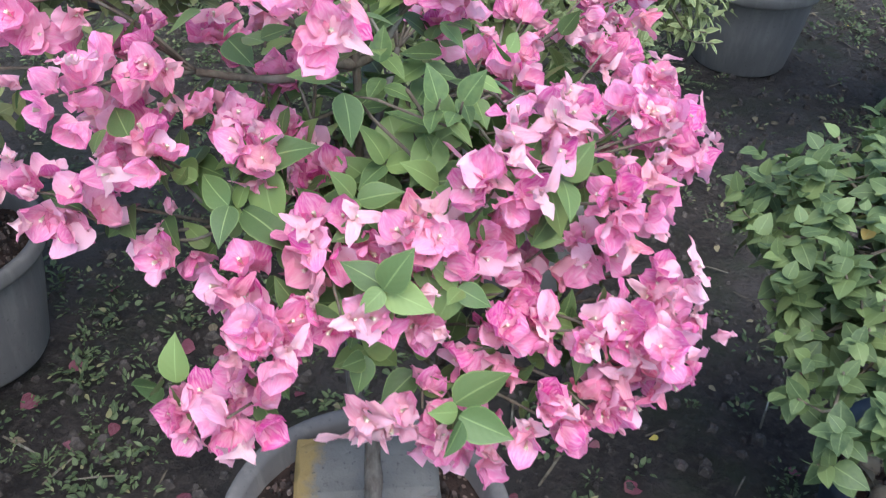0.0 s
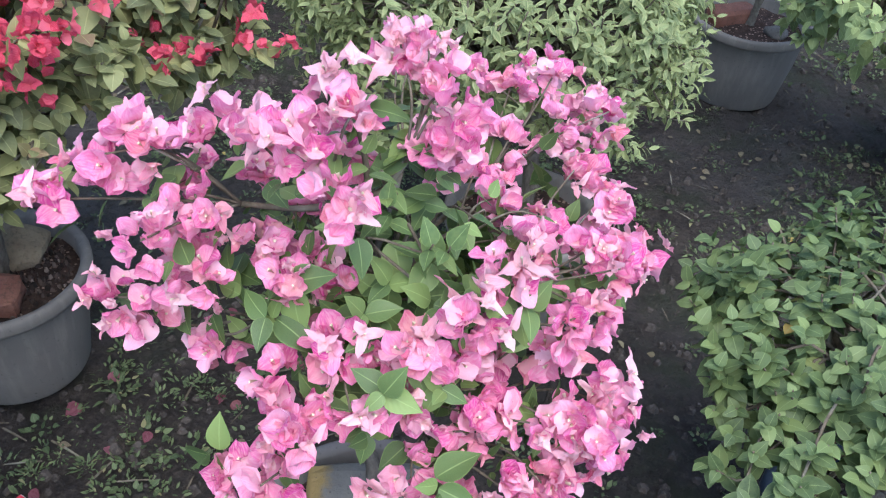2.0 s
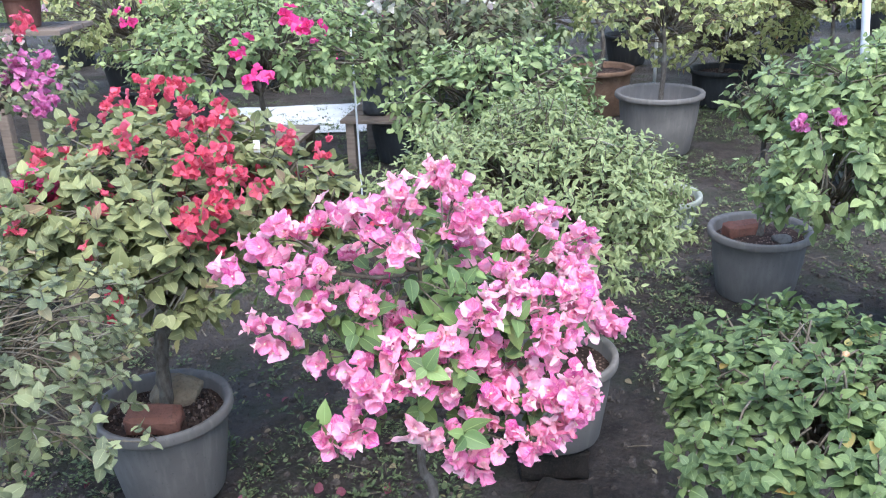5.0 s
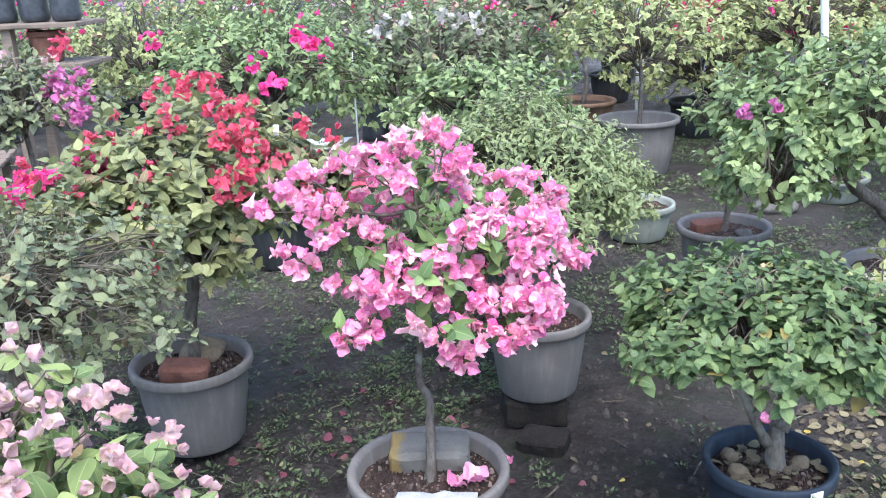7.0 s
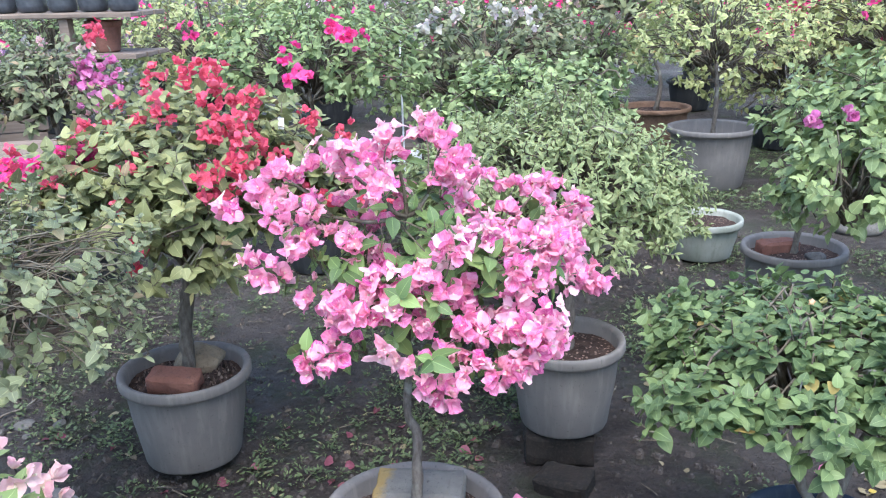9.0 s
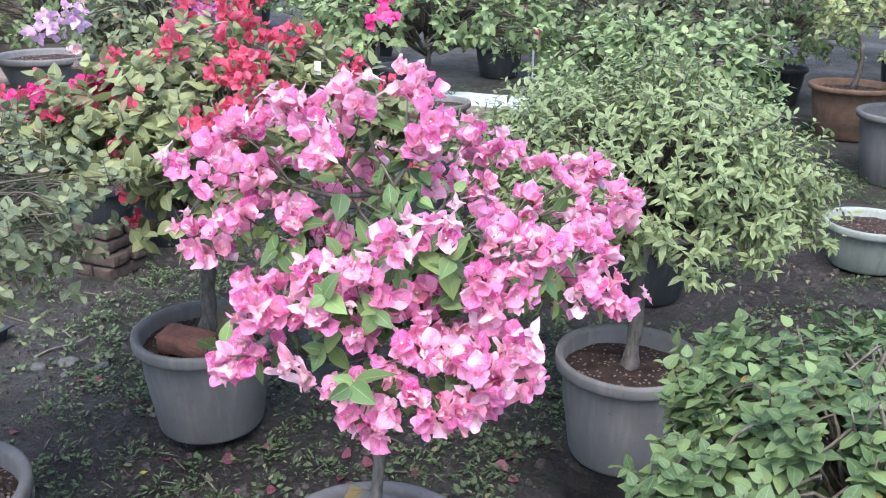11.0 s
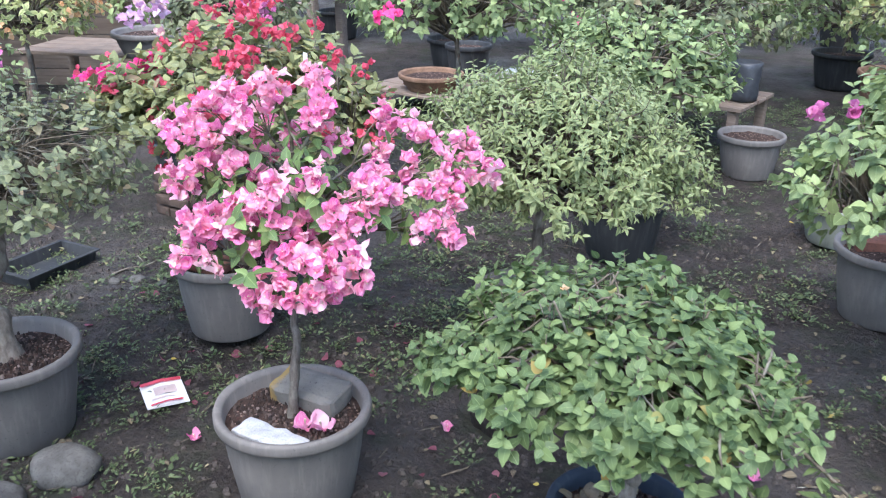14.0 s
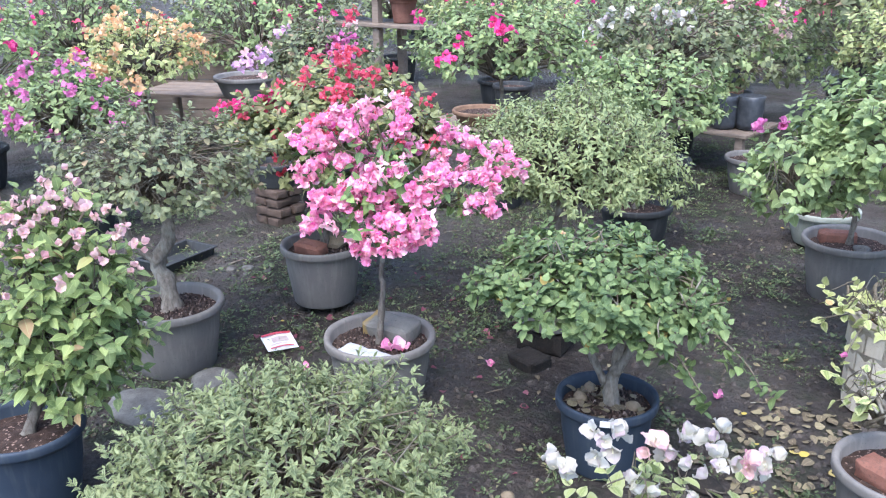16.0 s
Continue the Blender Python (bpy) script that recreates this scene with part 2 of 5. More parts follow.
POT_GREY = pot_material("faded_grey_plastic", (0.120, 0.112, 0.104), (0.162, 0.150, 0.138), (0.225, 0.207, 0.184))
POT_BLUE = pot_material("dark_blue_plastic", (0.020, 0.030, 0.046), (0.030, 0.042, 0.060), (0.065, 0.072, 0.078), 0.42)
POT_BLACK = pot_material("black_plastic", (0.022, 0.024, 0.026), (0.036, 0.038, 0.040), (0.08, 0.08, 0.075), 0.45)
POT_WHITE = pot_material("stained_white_plastic", (0.20, 0.22, 0.18), (0.30, 0.31, 0.27), (0.12, 0.12, 0.09))
CLAY = rough_material("brown_glazed_clay", (0.14, 0.085, 0.055), (0.21, 0.13, 0.085), (0.08, 0.05, 0.04))
CEMENT = rough_material("weathered_cement", (0.34, 0.30, 0.24), (0.46, 0.41, 0.33), (0.22, 0.20, 0.15))
def paver_material():
    n = Nodes("grey_paving_block")
    co = n.put("ShaderNodeTexCoord").outputs["Object"]
    x = n.put("ShaderNodeSeparateXYZ", {0: co}).outputs[0]
    big, fine = n.noise(12.0, 5.0, 0.6, co), n.noise(130.0, 5.0, 0.65, co)
    col = n.mix(n.range(big, 0.35, 0.65), (0.108, 0.104, 0.094), (0.160, 0.152, 0.134))
    col = n.mix(n.range(n.math("ADD", x, n.range(big, 0.3, 0.7, -0.03, 0.03)), -0.072, -0.095, 0.0, 0.85), col, (0.24, 0.165, 0.055))
    col = n.mix(n.range(fine, 0.6, 0.7, 0.0, 0.8), col, (0.05, 0.05, 0.045))
    return n.finish(col, 0.9, n.math("ADD", big, fine), 0.5, 0.005, 0.2)


PAVER = paver_material()
BRICK = rough_material("red_clay_brick", (0.14, 0.06, 0.042), (0.20, 0.095, 0.068), (0.08, 0.045, 0.034))
BRICK_OLD = rough_material("dirty_old_brick", (0.050, 0.036, 0.029), (0.092, 0.064, 0.050), (0.036, 0.030, 0.025))
STONE = rough_material("grey_stone", (0.085, 0.080, 0.072), (0.15, 0.143, 0.128), (0.055, 0.05, 0.042))
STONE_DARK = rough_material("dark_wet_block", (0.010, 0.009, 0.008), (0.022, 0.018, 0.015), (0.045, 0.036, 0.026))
CLOD = rough_material("soil_clod", (0.030, 0.025, 0.022), (0.075, 0.063, 0.055), (0.125, 0.108, 0.092))
def crumb_material():
    n = Nodes("bark_crumbs")
    col = n.ramp(n.put("ShaderNodeNewGeometry").outputs["Random Per Island"], (0.0, (0.020, 0.016, 0.014)), (0.5, (0.050, 0.037, 0.032)), (0.88, (0.105, 0.076, 0.064)), (1.0, (0.26, 0.21, 0.18)))
    return n.finish(col, 0.9, n.noise(150.0), 0.4, 0.003, 0.2)


CRUMB = crumb_material()
STONE_TAN = rough_material("tan_stone", (0.16, 0.125, 0.085), (0.23, 0.185, 0.125), (0.09, 0.075, 0.05))
FOAM = rough_material("white_foam_board", (0.30, 0.31, 0.32), (0.41, 0.42, 0.42), (0.17, 0.16, 0.145), 30.0, 0.8, 0.25)
PLANK = plank_material("weathered_plank", (0.14, 0.105, 0.082), (0.24, 0.19, 0.15))
BAG = plain_material("black_grow_bag", (0.035, 0.040, 0.048), (0.060, 0.066, 0.075), 0.38, 30.0, 0.5)
PAPER = plain_material("printed_card", (0.66, 0.64, 0.62), (0.76, 0.74, 0.72), 0.35)
INK_RED = plain_material("red_print", (0.42, 0.03, 0.05), (0.52, 0.06, 0.08), 0.35)
INK_GREY = plain_material("grey_print", (0.44, 0.33, 0.31), (0.56, 0.46, 0.43), 0.4)
PIPE = plain_material("white_pipe", (0.62, 0.64, 0.64), (0.72, 0.73, 0.72), 0.4)
SHEET = plain_material("pale_plastic_sheet", (0.40, 0.41, 0.42), (0.54, 0.55, 0.55), 0.45, 6.0, 0.4)
TILE = pot_material("cream_tile", (0.38, 0.34, 0.27), (0.48, 0.43, 0.35), (0.30, 0.25, 0.18), 0.4)
GROUND, SOIL = ground_material(), soil_material()


# ---- shapes ----
class Geo:
    """Collects points, faces and leaf coordinates and turns them into one mesh."""

    def __init__(self):
        self.v, self.f, self.uv, self.n = [], [], [], 0

    def add(self, verts, faces, uv=None):
        verts = np.asarray(verts, float)
        self.v.append(verts)
        self.uv.append(np.zeros((len(verts), 2)) if uv is None else np.asarray(uv, float))
        self.f += [tuple(i + self.n for i in f) for f in faces]
        self.n += len(verts)

    def scatter(self, form, poses):
        for m in poses:
            self.add(form[0] @ m[:3, :3].T + m[:3, 3], form[1], form[2])

    def mesh(self, name, material, smooth=True):
        me = bpy.data.meshes.new(name)
        v = np.concatenate(self.v)
        me.from_pydata(v.tolist(), [], self.f)
        at = np.empty(len(me.loops), np.int32)
        me.loops.foreach_get("vertex_index", at)
        me.uv_layers.new().data.foreach_set("uv", np.concatenate(self.uv)[at].ravel())
        me.polygons.foreach_set("use_smooth", np.full(len(me.polygons), smooth))
        me.materials.append(material)
        return me


def part(name, geo, material, parent, label="", kind="", smooth=True):
    me = geo.mesh(name, material, smooth) if isinstance(geo, Geo) else geo
    ob = new(name, me)
    ob.parent = parent
    return tagged(ob, label, kind=kind)


def thing(name, label, category, at=(0, 0, 0), turn=0.0, group="", data=None, kind=""):
    ob = new(name, data)
    ob.matrix_basis = pose(*at, 0, 0, turn)
    return tagged(ob, label, category, group, kind)


def frame_of(forward, up, size, place):
    """A pose whose y runs along forward and whose z leans to up."""
    f = forward / (np.linalg.norm(forward) + 1e-9)
    s = np.cross(f, up)
    s = s / (np.linalg.norm(s) + 1e-9)
    m = np.eye(4)
    m[:3, 0], m[:3, 1], m[:3, 2], m[:3, 3] = s * size, f * size, np.cross(s, f) * size, place
    return m


def blade(rows, across, fold, droop, wave=0.0, phase=0.0, stem=0.0, crumple=0.0, bend=1.5):
    """A leaf or bract of length 1 along y: rows of (way along, half width)."""
    v, uv, f = [], [], []
    k = across
    for s, w in rows:
        for j in range(k):
            a = 2 * j / (k - 1) - 1
            z = fold * abs(a) ** bend * w - droop * s * s + wave * math.sin(phase + (12 if bend > 2 else 7) * s + 2.5 * a) * abs(a) * w
            z += crumple * noise.noise(Vector((a * 1.7 + phase, s * 3.3, phase * 2)))
            v.append((a * w, s + stem, z))
            uv.append((0.5 + a / 2, s))
    for i in range(len(rows) - 1):
        for j in range(k - 1):
            p = i * k + j
            f.append((p, p + 1, p + k + 1, p + k))
    return np.array(v), f, np.array(uv)


OVATE = [(0.0, 0.05), (0.05, 0.22), (0.16, 0.345), (0.33, 0.385), (0.56, 0.33), (0.80, 0.18), (0.94, 0.06), (1.0, 0.008)]
OVATE_LITE = [(0.0, 0.05), (0.12, 0.25), (0.36, 0.34), (0.66, 0.23), (1.0, 0.01)]
OVATE_FINE = [(0.0, 0.015), (0.04, 0.12), (0.11, 0.225), (0.22, 0.302), (0.36, 0.325), (0.52, 0.292), (0.68, 0.212), (0.82, 0.122), (0.93, 0.045), (1.0, 0.004)]
NARROW = [(0.0, 0.02), (0.22, 0.17), (0.5, 0.19), (0.78, 0.11), (1.0, 0.004)]
NARROW_LITE = [(0.0, 0.02), (0.35, 0.19), (0.7, 0.14), (1.0, 0.004)]
HEART = [(0.0, 0.08), (0.07, 0.28), (0.19, 0.43), (0.38, 0.51), (0.58, 0.485), (0.76, 0.37), (0.90, 0.19), (1.0, 0.02)]
SLIM = [(0.0, 0.05), (0.12, 0.19), (0.28, 0.29), (0.47, 0.30), (0.66, 0.24), (0.82, 0.15), (0.94, 0.07), (1.0, 0.015)]
HEART_LITE = [(0.0, 0.06), (0.18, 0.36), (0.48, 0.46), (0.80, 0.29), (1.0, 0.04)]
LEAVES = [blade(OVATE, 3, fo, dr, 0.10, ph) for fo, dr, ph in ((0.14, 0.14, 0), (0.05, 0.24, 1.7), (0.24, 0.05, 3.1), (0.10, 0.34, 4.4))]
LEAVES_FINE = [blade(OVATE_FINE, 5, fo, dr, 0.05, ph, bend=1.3) for fo, dr, ph in ((0.20, 0.14, 0), (0.10, 0.24, 1.7), (0.30, 0.08, 3.1), (0.16, 0.34, 4.4))]
LEAVES_LITE = [blade(OVATE_LITE, 3, fo, dr) for fo, dr in ((0.16, 0.15), (0.06, 0.30))]
NARROWS = [blade(NARROW, 3, fo, dr, 0.15, ph) for fo, dr, ph in ((0.24, 0.22, 0), (0.14, 0.42, 2), (0.32, 0.10, 4))]
NARROWS_LITE = [blade(NARROW_LITE, 3, fo, dr) for fo, dr in ((0.4, 0.2), (0.3, 0.4))]


def join(forms):
    v = np.concatenate([a[0] for a in forms])
    uv = np.concatenate([a[2] for a in forms])
    f, n = [], 0
    for a in forms:
        f += [tuple(i + n for i in q) for q in a[1]]
        n += len(a[0])
    return v, f, uv


def moved(form, m):
    return form[0] @ m[:3, :3].T + m[:3, 3], form[1], form[2]


def star():
    """The small true flower, on its tube."""
    v = [(0, 0, 0.10)] + [(0.08 * math.cos(a) * (1 if i % 2 else 0.45), 0.08 * math.sin(a) * (1 if i % 2 else 0.45), 0.52 + (0.02 if i % 2 else 0)) for i, a in enumerate(np.linspace(0, 2 * math.pi, 11)[:-1])] + [(0, 0, 0.46)]
    f = [(0, 1 + i, 1 + (i + 1) % 10) for i in range(10)] + [(11, 1 + i, 1 + (i + 1) % 10) for i in range(10)]
    return np.array(v), f, np.full((12, 2), 2.0)


def flower(rng, rows, across, opening, curl, wave, with_star):
    """Three bracts round an axis along z, each of length about 1."""
    made = []
    for i in range(3):
        a = 2 * math.pi * i / 3 + rng.uniform(-0.3, 0.3)
        tilt = radians(opening + rng.uniform(-16, 16))
        b = blade(rows, across, rng.uniform(-0.05, 0.5), curl * rng.uniform(0.3, 1.6), wave, rng.uniform(0, 6), 0.0, 0.20 if across > 3 else 0.12, 2.0)
        out = np.array((math.cos(a) * math.sin(tilt), math.sin(a) * math.sin(tilt), math.cos(tilt)))
        up = np.array((-math.cos(a) * math.cos(tilt), -math.sin(a) * math.cos(tilt), math.sin(tilt)))
        made.append(moved(b, frame_of(out, up, rng.uniform(0.85, 1.1), np.zeros(3))))
    if with_star:
        made.append(star())
    return join(made)


rnd = np.random.default_rng(7)
FLOWERS = [flower(rnd, HEART, 5, o, c, w, s) for o, c, w, s in ((46, -0.28, 0.30, True), (56, -0.34, 0.35, True), (38, -0.20, 0.30, False), (64, -0.30, 0.35, True), (50, 0.18, 0.40, True), (34, -0.12, 0.30, False))]
CURLED = [flower(rnd, SLIM, 5, o, c, 0.9, s) for o, c, s in ((28, 0.65, False), (18, 0.50, True), (38, 0.80, True), (30, -0.40, False))]
FLOWERS_LITE = [flower(rnd, HEART_LITE, 3, o, c, 0.5, False) for o, c in ((44, 0.25), (58, 0.35), (28, 0.1), (36, -0.15))]


def spline(points, steps):
    """A smooth line through the points."""
    p = np.array(points, float)
    q = np.concatenate([[2 * p[0] - p[1]], p, [2 * p[-1] - p[-2]]])
    out = []
    for i in range(1, len(q) - 2):
        for t in np.linspace(0, 1, steps, endpoint=False):
            a, b, c, d = q[i - 1:i + 3]
            out.append(0.5 * (2 * b + (c - a) * t + (2 * a - 5 * b + 4 * c - d) * t * t + (3 * b - a - 3 * c + d) * t ** 3))
    return np.array(out + [p[-1]])


def tube(geo, points, r0, r1, sides=8, steps=5, knots=0.0, rng=None, flare=0.0):
    line = spline(points, steps)
    n = len(line)
    v, f = [], []
    for i, p in enumerate(line):
        d = line[min(i + 1, n - 1)] - line[max(i - 1, 0)]
        s = np.cross(d, (0.31, 0.95, 0.11))
        s /= np.linalg.norm(s) + 1e-9
        u = np.cross(d, s)
        u /= np.linalg.norm(u) + 1e-9
        t = i / (n - 1)
        r = r0 + (r1 - r0) * t + flare * max(0, 1 - t * 6) ** 2
        for k in range(sides):
            a = 2 * math.pi * k / sides
            q = r * (1 + (knots * (noise.noise(Vector(p * 23) + Vector((k * 0.7, 0, 0))) if knots else 0)))
            v.append(p + s * q * math.cos(a) + u * q * math.sin(a))
    for i in range(n - 1):
        for k in range(sides):
            f.append((i * sides + k, i * sides + (k + 1) % sides, (i + 1) * sides + (k + 1) % sides, (i + 1) * sides + k))
    f.append(tuple(range((n - 1) * sides, n * sides)))
    f.append(tuple(reversed(range(sides))))
    geo.add(v, f)


def lathe(geo, profile, sides=48, wobble=0.0, seed=0.0):
    v, f = [], []
    for r, z in profile:
        for k in range(sides):
            a = 2 * math.pi * k / sides
            q = r * (1 + wobble * noise.noise(Vector((2 * math.cos(a) + seed, 2 * math.sin(a), 4 * z))))
            v.append((q * math.cos(a), q * math.sin(a), z))
    m = len(profile)
    for i in range(m - 1):
        for k in range(sides):
            f.append((i * sides + k, i * sides + (k + 1) % sides, (i + 1) * sides + (k + 1) % sides, (i + 1) * sides + k))
    if profile[0][0] < 0.9 * profile[1][0] or profile[0][1] == profile[1][1]:
        f.append(tuple(reversed(range(sides))))
    f.append(tuple(range((m - 1) * sides, m * sides)))
    geo.add(v, f)


def plant_pot(parent, r, h, material, base=0.0, depth=0.035, label="", ribbed=True, soil_material=None, sides=48):
    """A tapered pot with a rolled rim, and the soil in it."""
    g = Geo()
    rb = r * 0.74
    lathe(g, [(rb * 0.9, 0.0), (rb * 0.97, 0.004), (rb, 0.012), (r * 0.86, h * 0.55), (r * 0.90, h - 0.042), (r * 0.915, h - 0.036), (r * 0.985, h - 0.034),
              (r, h - 0.026), (r, h - 0.008), (r * 0.985, h), (r * 0.955, h + 0.001), (r * 0.90, h - 0.004), (r * 0.875, h - 0.012), (r * 0.85, h - depth - 0.04), (r * 0.5, h - depth - 0.06)], sides, 0.012, r * 31 + h)
    p = part("pot", g, material, parent, label)
    p.location.z = base
    g = Geo()
    rs = r * 0.862
    rings = [(rs * i / 7, k) for i in range(1, 8) for k in range(28)]
    v = [(0, 0, h - depth + 0.012)]
    for q, k in rings:
        a = 2 * math.pi * k / 28
        v.append((q * math.cos(a), q * math.sin(a), h - depth + 0.014 * (1 - (q / rs) ** 2) + 0.010 * noise.noise(Vector((q * 40 * math.cos(a), q * 40 * math.sin(a), r * 50)))))
    f = [(0, 1 + k, 1 + (k + 1) % 28) for k in range(28)]
    for i in range(6):
        f += [(1 + i * 28 + k, 1 + (i + 1) * 28 + k, 1 + (i + 1) * 28 + (k + 1) % 28, 1 + i * 28 + (k + 1) % 28) for k in range(28)]
    g.add(v, f)
    s = part("soil", g, soil_material or SOIL, parent, "dark crumbly potting soil")
    s.location.z = base
    return p


def block(size, bevel=0.008, rough=0.004, seed=0.0, cuts=3):
    """A worn brick or block, resting on its origin."""
    bm = bmesh.new()
    bmesh.ops.create_cube(bm, size=1)
    bmesh.ops.scale(bm, vec=size, verts=bm.verts)
    bmesh.ops.subdivide_edges(bm, edges=bm.edges, cuts=cuts, use_grid_fill=True)
    h = [s / 2 for s in size]
    for v in bm.verts:
        near = [min(1.0, (h[i] - abs(v.co[i])) / bevel) for i in range(3)]
        edge = sorted(near)[1]
        for i in range(3):
            if near[i] < 1e-6 and edge < 1:
                v.co[i] -= math.copysign(bevel * 0.5 * (1 - edge), v.co[i])
        v.co += v.co.normalized() * rough * noise.noise(v.co * 28 + Vector((seed, seed, 0)))
        v.co.z += size[2] / 2
    return bm


def bm_mesh(name, bm, material, smooth=False):
    me = bpy.data.meshes.new(name)
    bm.to_mesh(me)
    bm.free()
    me.materials.append(material)
    if smooth:
        me.polygons.foreach_set("use_smooth", np.full(len(me.polygons), True))
    return me


def boulder(size, seed=0.0, rough=0.16, level=3):
    bm = bmesh.new()
    bmesh.ops.create_icosphere(bm, subdivisions=level, radius=0.5)
    for v in bm.verts:
        v.co *= 1 + rough * 2 * noise.noise(v.co * 2.2 + Vector((seed, 0, seed))) + rough * 0.5 * noise.noise(v.co * 7 + Vector((seed, 3, 0)))
        v.co = Vector((v.co.x * size[0], v.co.y * size[1], max(v.co.z, -0.33) * size[2]))
    low = min(v.co.z for v in bm.verts)
    for v in bm.verts:
        v.co.z -= low
    return bm


def solid(name, label, category, mesh, at, turn=0.0, group=""):
    return thing(name, label, category, at, turn, group, mesh)


# ---- foliage ----
def dome_tips(rng, centre, radii, count, low=-0.35, shell=0.75, lumps=0.18, seed=0.0):
    """Shoot ends over an uneven dome, and the ways in which they point."""
    tips, ways = [], []
    while len(tips) < count:
        d = rng.normal(size=3)
        d /= np.linalg.norm(d)
        if d[2] < low:
            continue
        k = 1 + lumps * 1.6 * noise.noise(Vector(d * 2.3) + Vector((seed, 0, 0)))
        q = k * (shell + (1 - shell) * rng.random() ** 0.5)
        tips.append(centre + d * radii * q)
        w = d * np.array((1, 1, 0.8)) / radii * np.mean(radii) + np.array((0, 0, 0.45)) + rng.normal(size=3) * 0.28
        ways.append(w / np.linalg.norm(w))
    return np.array(tips), np.array(ways)


def shoot_leaves(rng, tips, ways, per, size, length=0.09, spread=62, hang=0.25):
    """Poses of the leaves along every shoot."""
    out = []
    for p, w in zip(tips, ways):
        side = np.cross(w, (0.2, 0.1, 0.97))
        side /= np.linalg.norm(side) + 1e-9
        other = np.cross(w, side)
        start = rng.uniform(0, 6.28)
        for j in range(per):
            a = start + j * 2.4 + rng.uniform(-0.4, 0.4)
            t = (j + rng.random()) / per
            open_ = radians(spread * (0.45 + 0.75 * t) + rng.uniform(-14, 14))
            f = w * math.cos(open_) + (side * math.cos(a) + other * math.sin(a)) * math.sin(open_)
            f = f + np.array((0, 0, -hang * rng.random()))
            up = w + np.array((0, 0, 0.8)) + rng.normal(size=3) * 0.42
            s = size * rng.uniform(0.62, 1.15) * (0.7 + 0.4 * t)
            out.append(frame_of(f, up, s, p - w * length * t))
    return out


def fill(geo, forms, poses, rng):
    pick = rng.integers(0, len(forms), len(poses))
    for i, m in zip(pick, poses):
        f = forms[i]
        geo.add(f[0] @ m[:3, :3].T + m[:3, 3], f[1], f[2])


def twigs(geo, rng, root, tips, ways, r=0.0022, every=1, sides=4):
    for p, w in list(zip(tips, ways))[::every]:
        a, b = [root + (p - root) * k + np.array((0, 0, 0.04)) + rng.normal(size=3) * 0.03 for k in (0.42, 0.68)]
        tube(geo, [root + (p - root) * 0.18 + rng.normal(size=3) * 0.01, a, b, p - w * 0.05, p], r * 1.7, r * 0.6, sides, 3)


def cluster(rng, place, count, spread, size, forms, geo, out=None):
    for _ in range(count):
        d = rng.normal(size=3)
        d /= np.linalg.norm(d)
        o = d * np.array((1, 1, 0.7)) + np.array((0, 0, 0.45))
        if out is not None:
            o = o + out * 0.8
        m = frame_of(np.cross(o, rng.normal(size=3)), o, size * rng.uniform(0.75, 1.15), place + d * spread * rng.random() ** 0.5)
        form = forms[rng.integers(0, len(forms))]
        geo.add(form[0] @ m[:3, :3].T + m[:3, 3], form[1], form[2])


# ---- ground ----
def height(x, y):
    return 0.016 * noise.noise(Vector((x * 1.7, y * 1.7, 0))) + 0.011 * noise.noise(Vector((x * 6, y * 6, 3))) + 0.006 * noise.noise(Vector((x * 21, y * 21, 5)))


def make_ground():
    near = np.concatenate([-np.geomspace(60, 3.6, 16), np.linspace(-3.4, 3.4, 321), np.geomspace(3.6, 60, 16)])
    ys = near + 1.8
    v = [(x, y, height(x, y) if abs(x) < 4 and abs(y - 1.8) < 4 else -0.004) for y in ys for x in near]
    n = len(near)
    f = [(j * n + i, j * n + i + 1, (j + 1) * n + i + 1, (j + 1) * n + i) for j in range(n - 1) for i in range(n - 1)]
    g = Geo()
    g.add(v, f)
    tagged(new("ground", g.mesh("ground", GROUND)), "dark damp bare soil with muddy patches and moss", "ground", kind="structure")


make_ground()


# ---- the pink bougainvillea ----
MAIN = np.array((-0.008, 0.854, 0.0))
# shoot ends: height over the ground and place from the pot's middle, limb by limb
BOUGHS = {}
BOUGHS["upper_left"] = [(-0.325, -0.009, 1.025), (-0.235, -0.116, 0.997), (-0.262, -0.005, 1.048), (-0.231, 0.063, 0.965), (-0.192, -0.052, 1.015), (-0.393, -0.028, 0.965), (-0.287, 0.028, 1.05)]
BOUGHS["lower_left"] = [(-0.305, -0.084, 0.872), (-0.211, -0.048, 0.932), (-0.182, -0.106, 0.94), (-0.272, -0.092, 0.864), (-0.25, -0.021, 0.912), (-0.192, -0.078, 0.82)]
BOUGHS["front_left"] = [(-0.083, -0.253, 0.763), (-0.053, -0.209, 0.83), (-0.095, -0.147, 0.827), (-0.047, -0.239, 0.846), (-0.128, -0.208, 0.72), (-0.077, -0.204, 0.761)]
BOUGHS["middle_left"] = [(-0.114, 0.155, 0.974), (-0.169, 0.055, 0.98), (-0.079, 0.061, 0.949), (-0.052, 0.116, 0.989), (-0.149, -0.025, 0.943), (-0.09, -0.08, 0.931), (-0.091, 0.014, 0.902), (-0.058, -0.01, 0.884), (-0.064, -0.03, 0.853)]
BOUGHS["crown"] = [(-0.104, -0.064, 1.106), (-0.015, -0.097, 1.081), (-0.009, -0.016, 1.135), (-0.175, 0.0, 1.088), (-0.051, -0.033, 1.11), (-0.048, 0.055, 1.119), (-0.165, 0.097, 1.026)]
BOUGHS["crown_right"] = [(0.052, 0.114, 1.142), (0.096, 0.05, 1.076), (0.016, 0.121, 1.147), (0.093, 0.061, 1.118), (0.072, 0.076, 1.047), (0.077, 0.128, 0.997)]
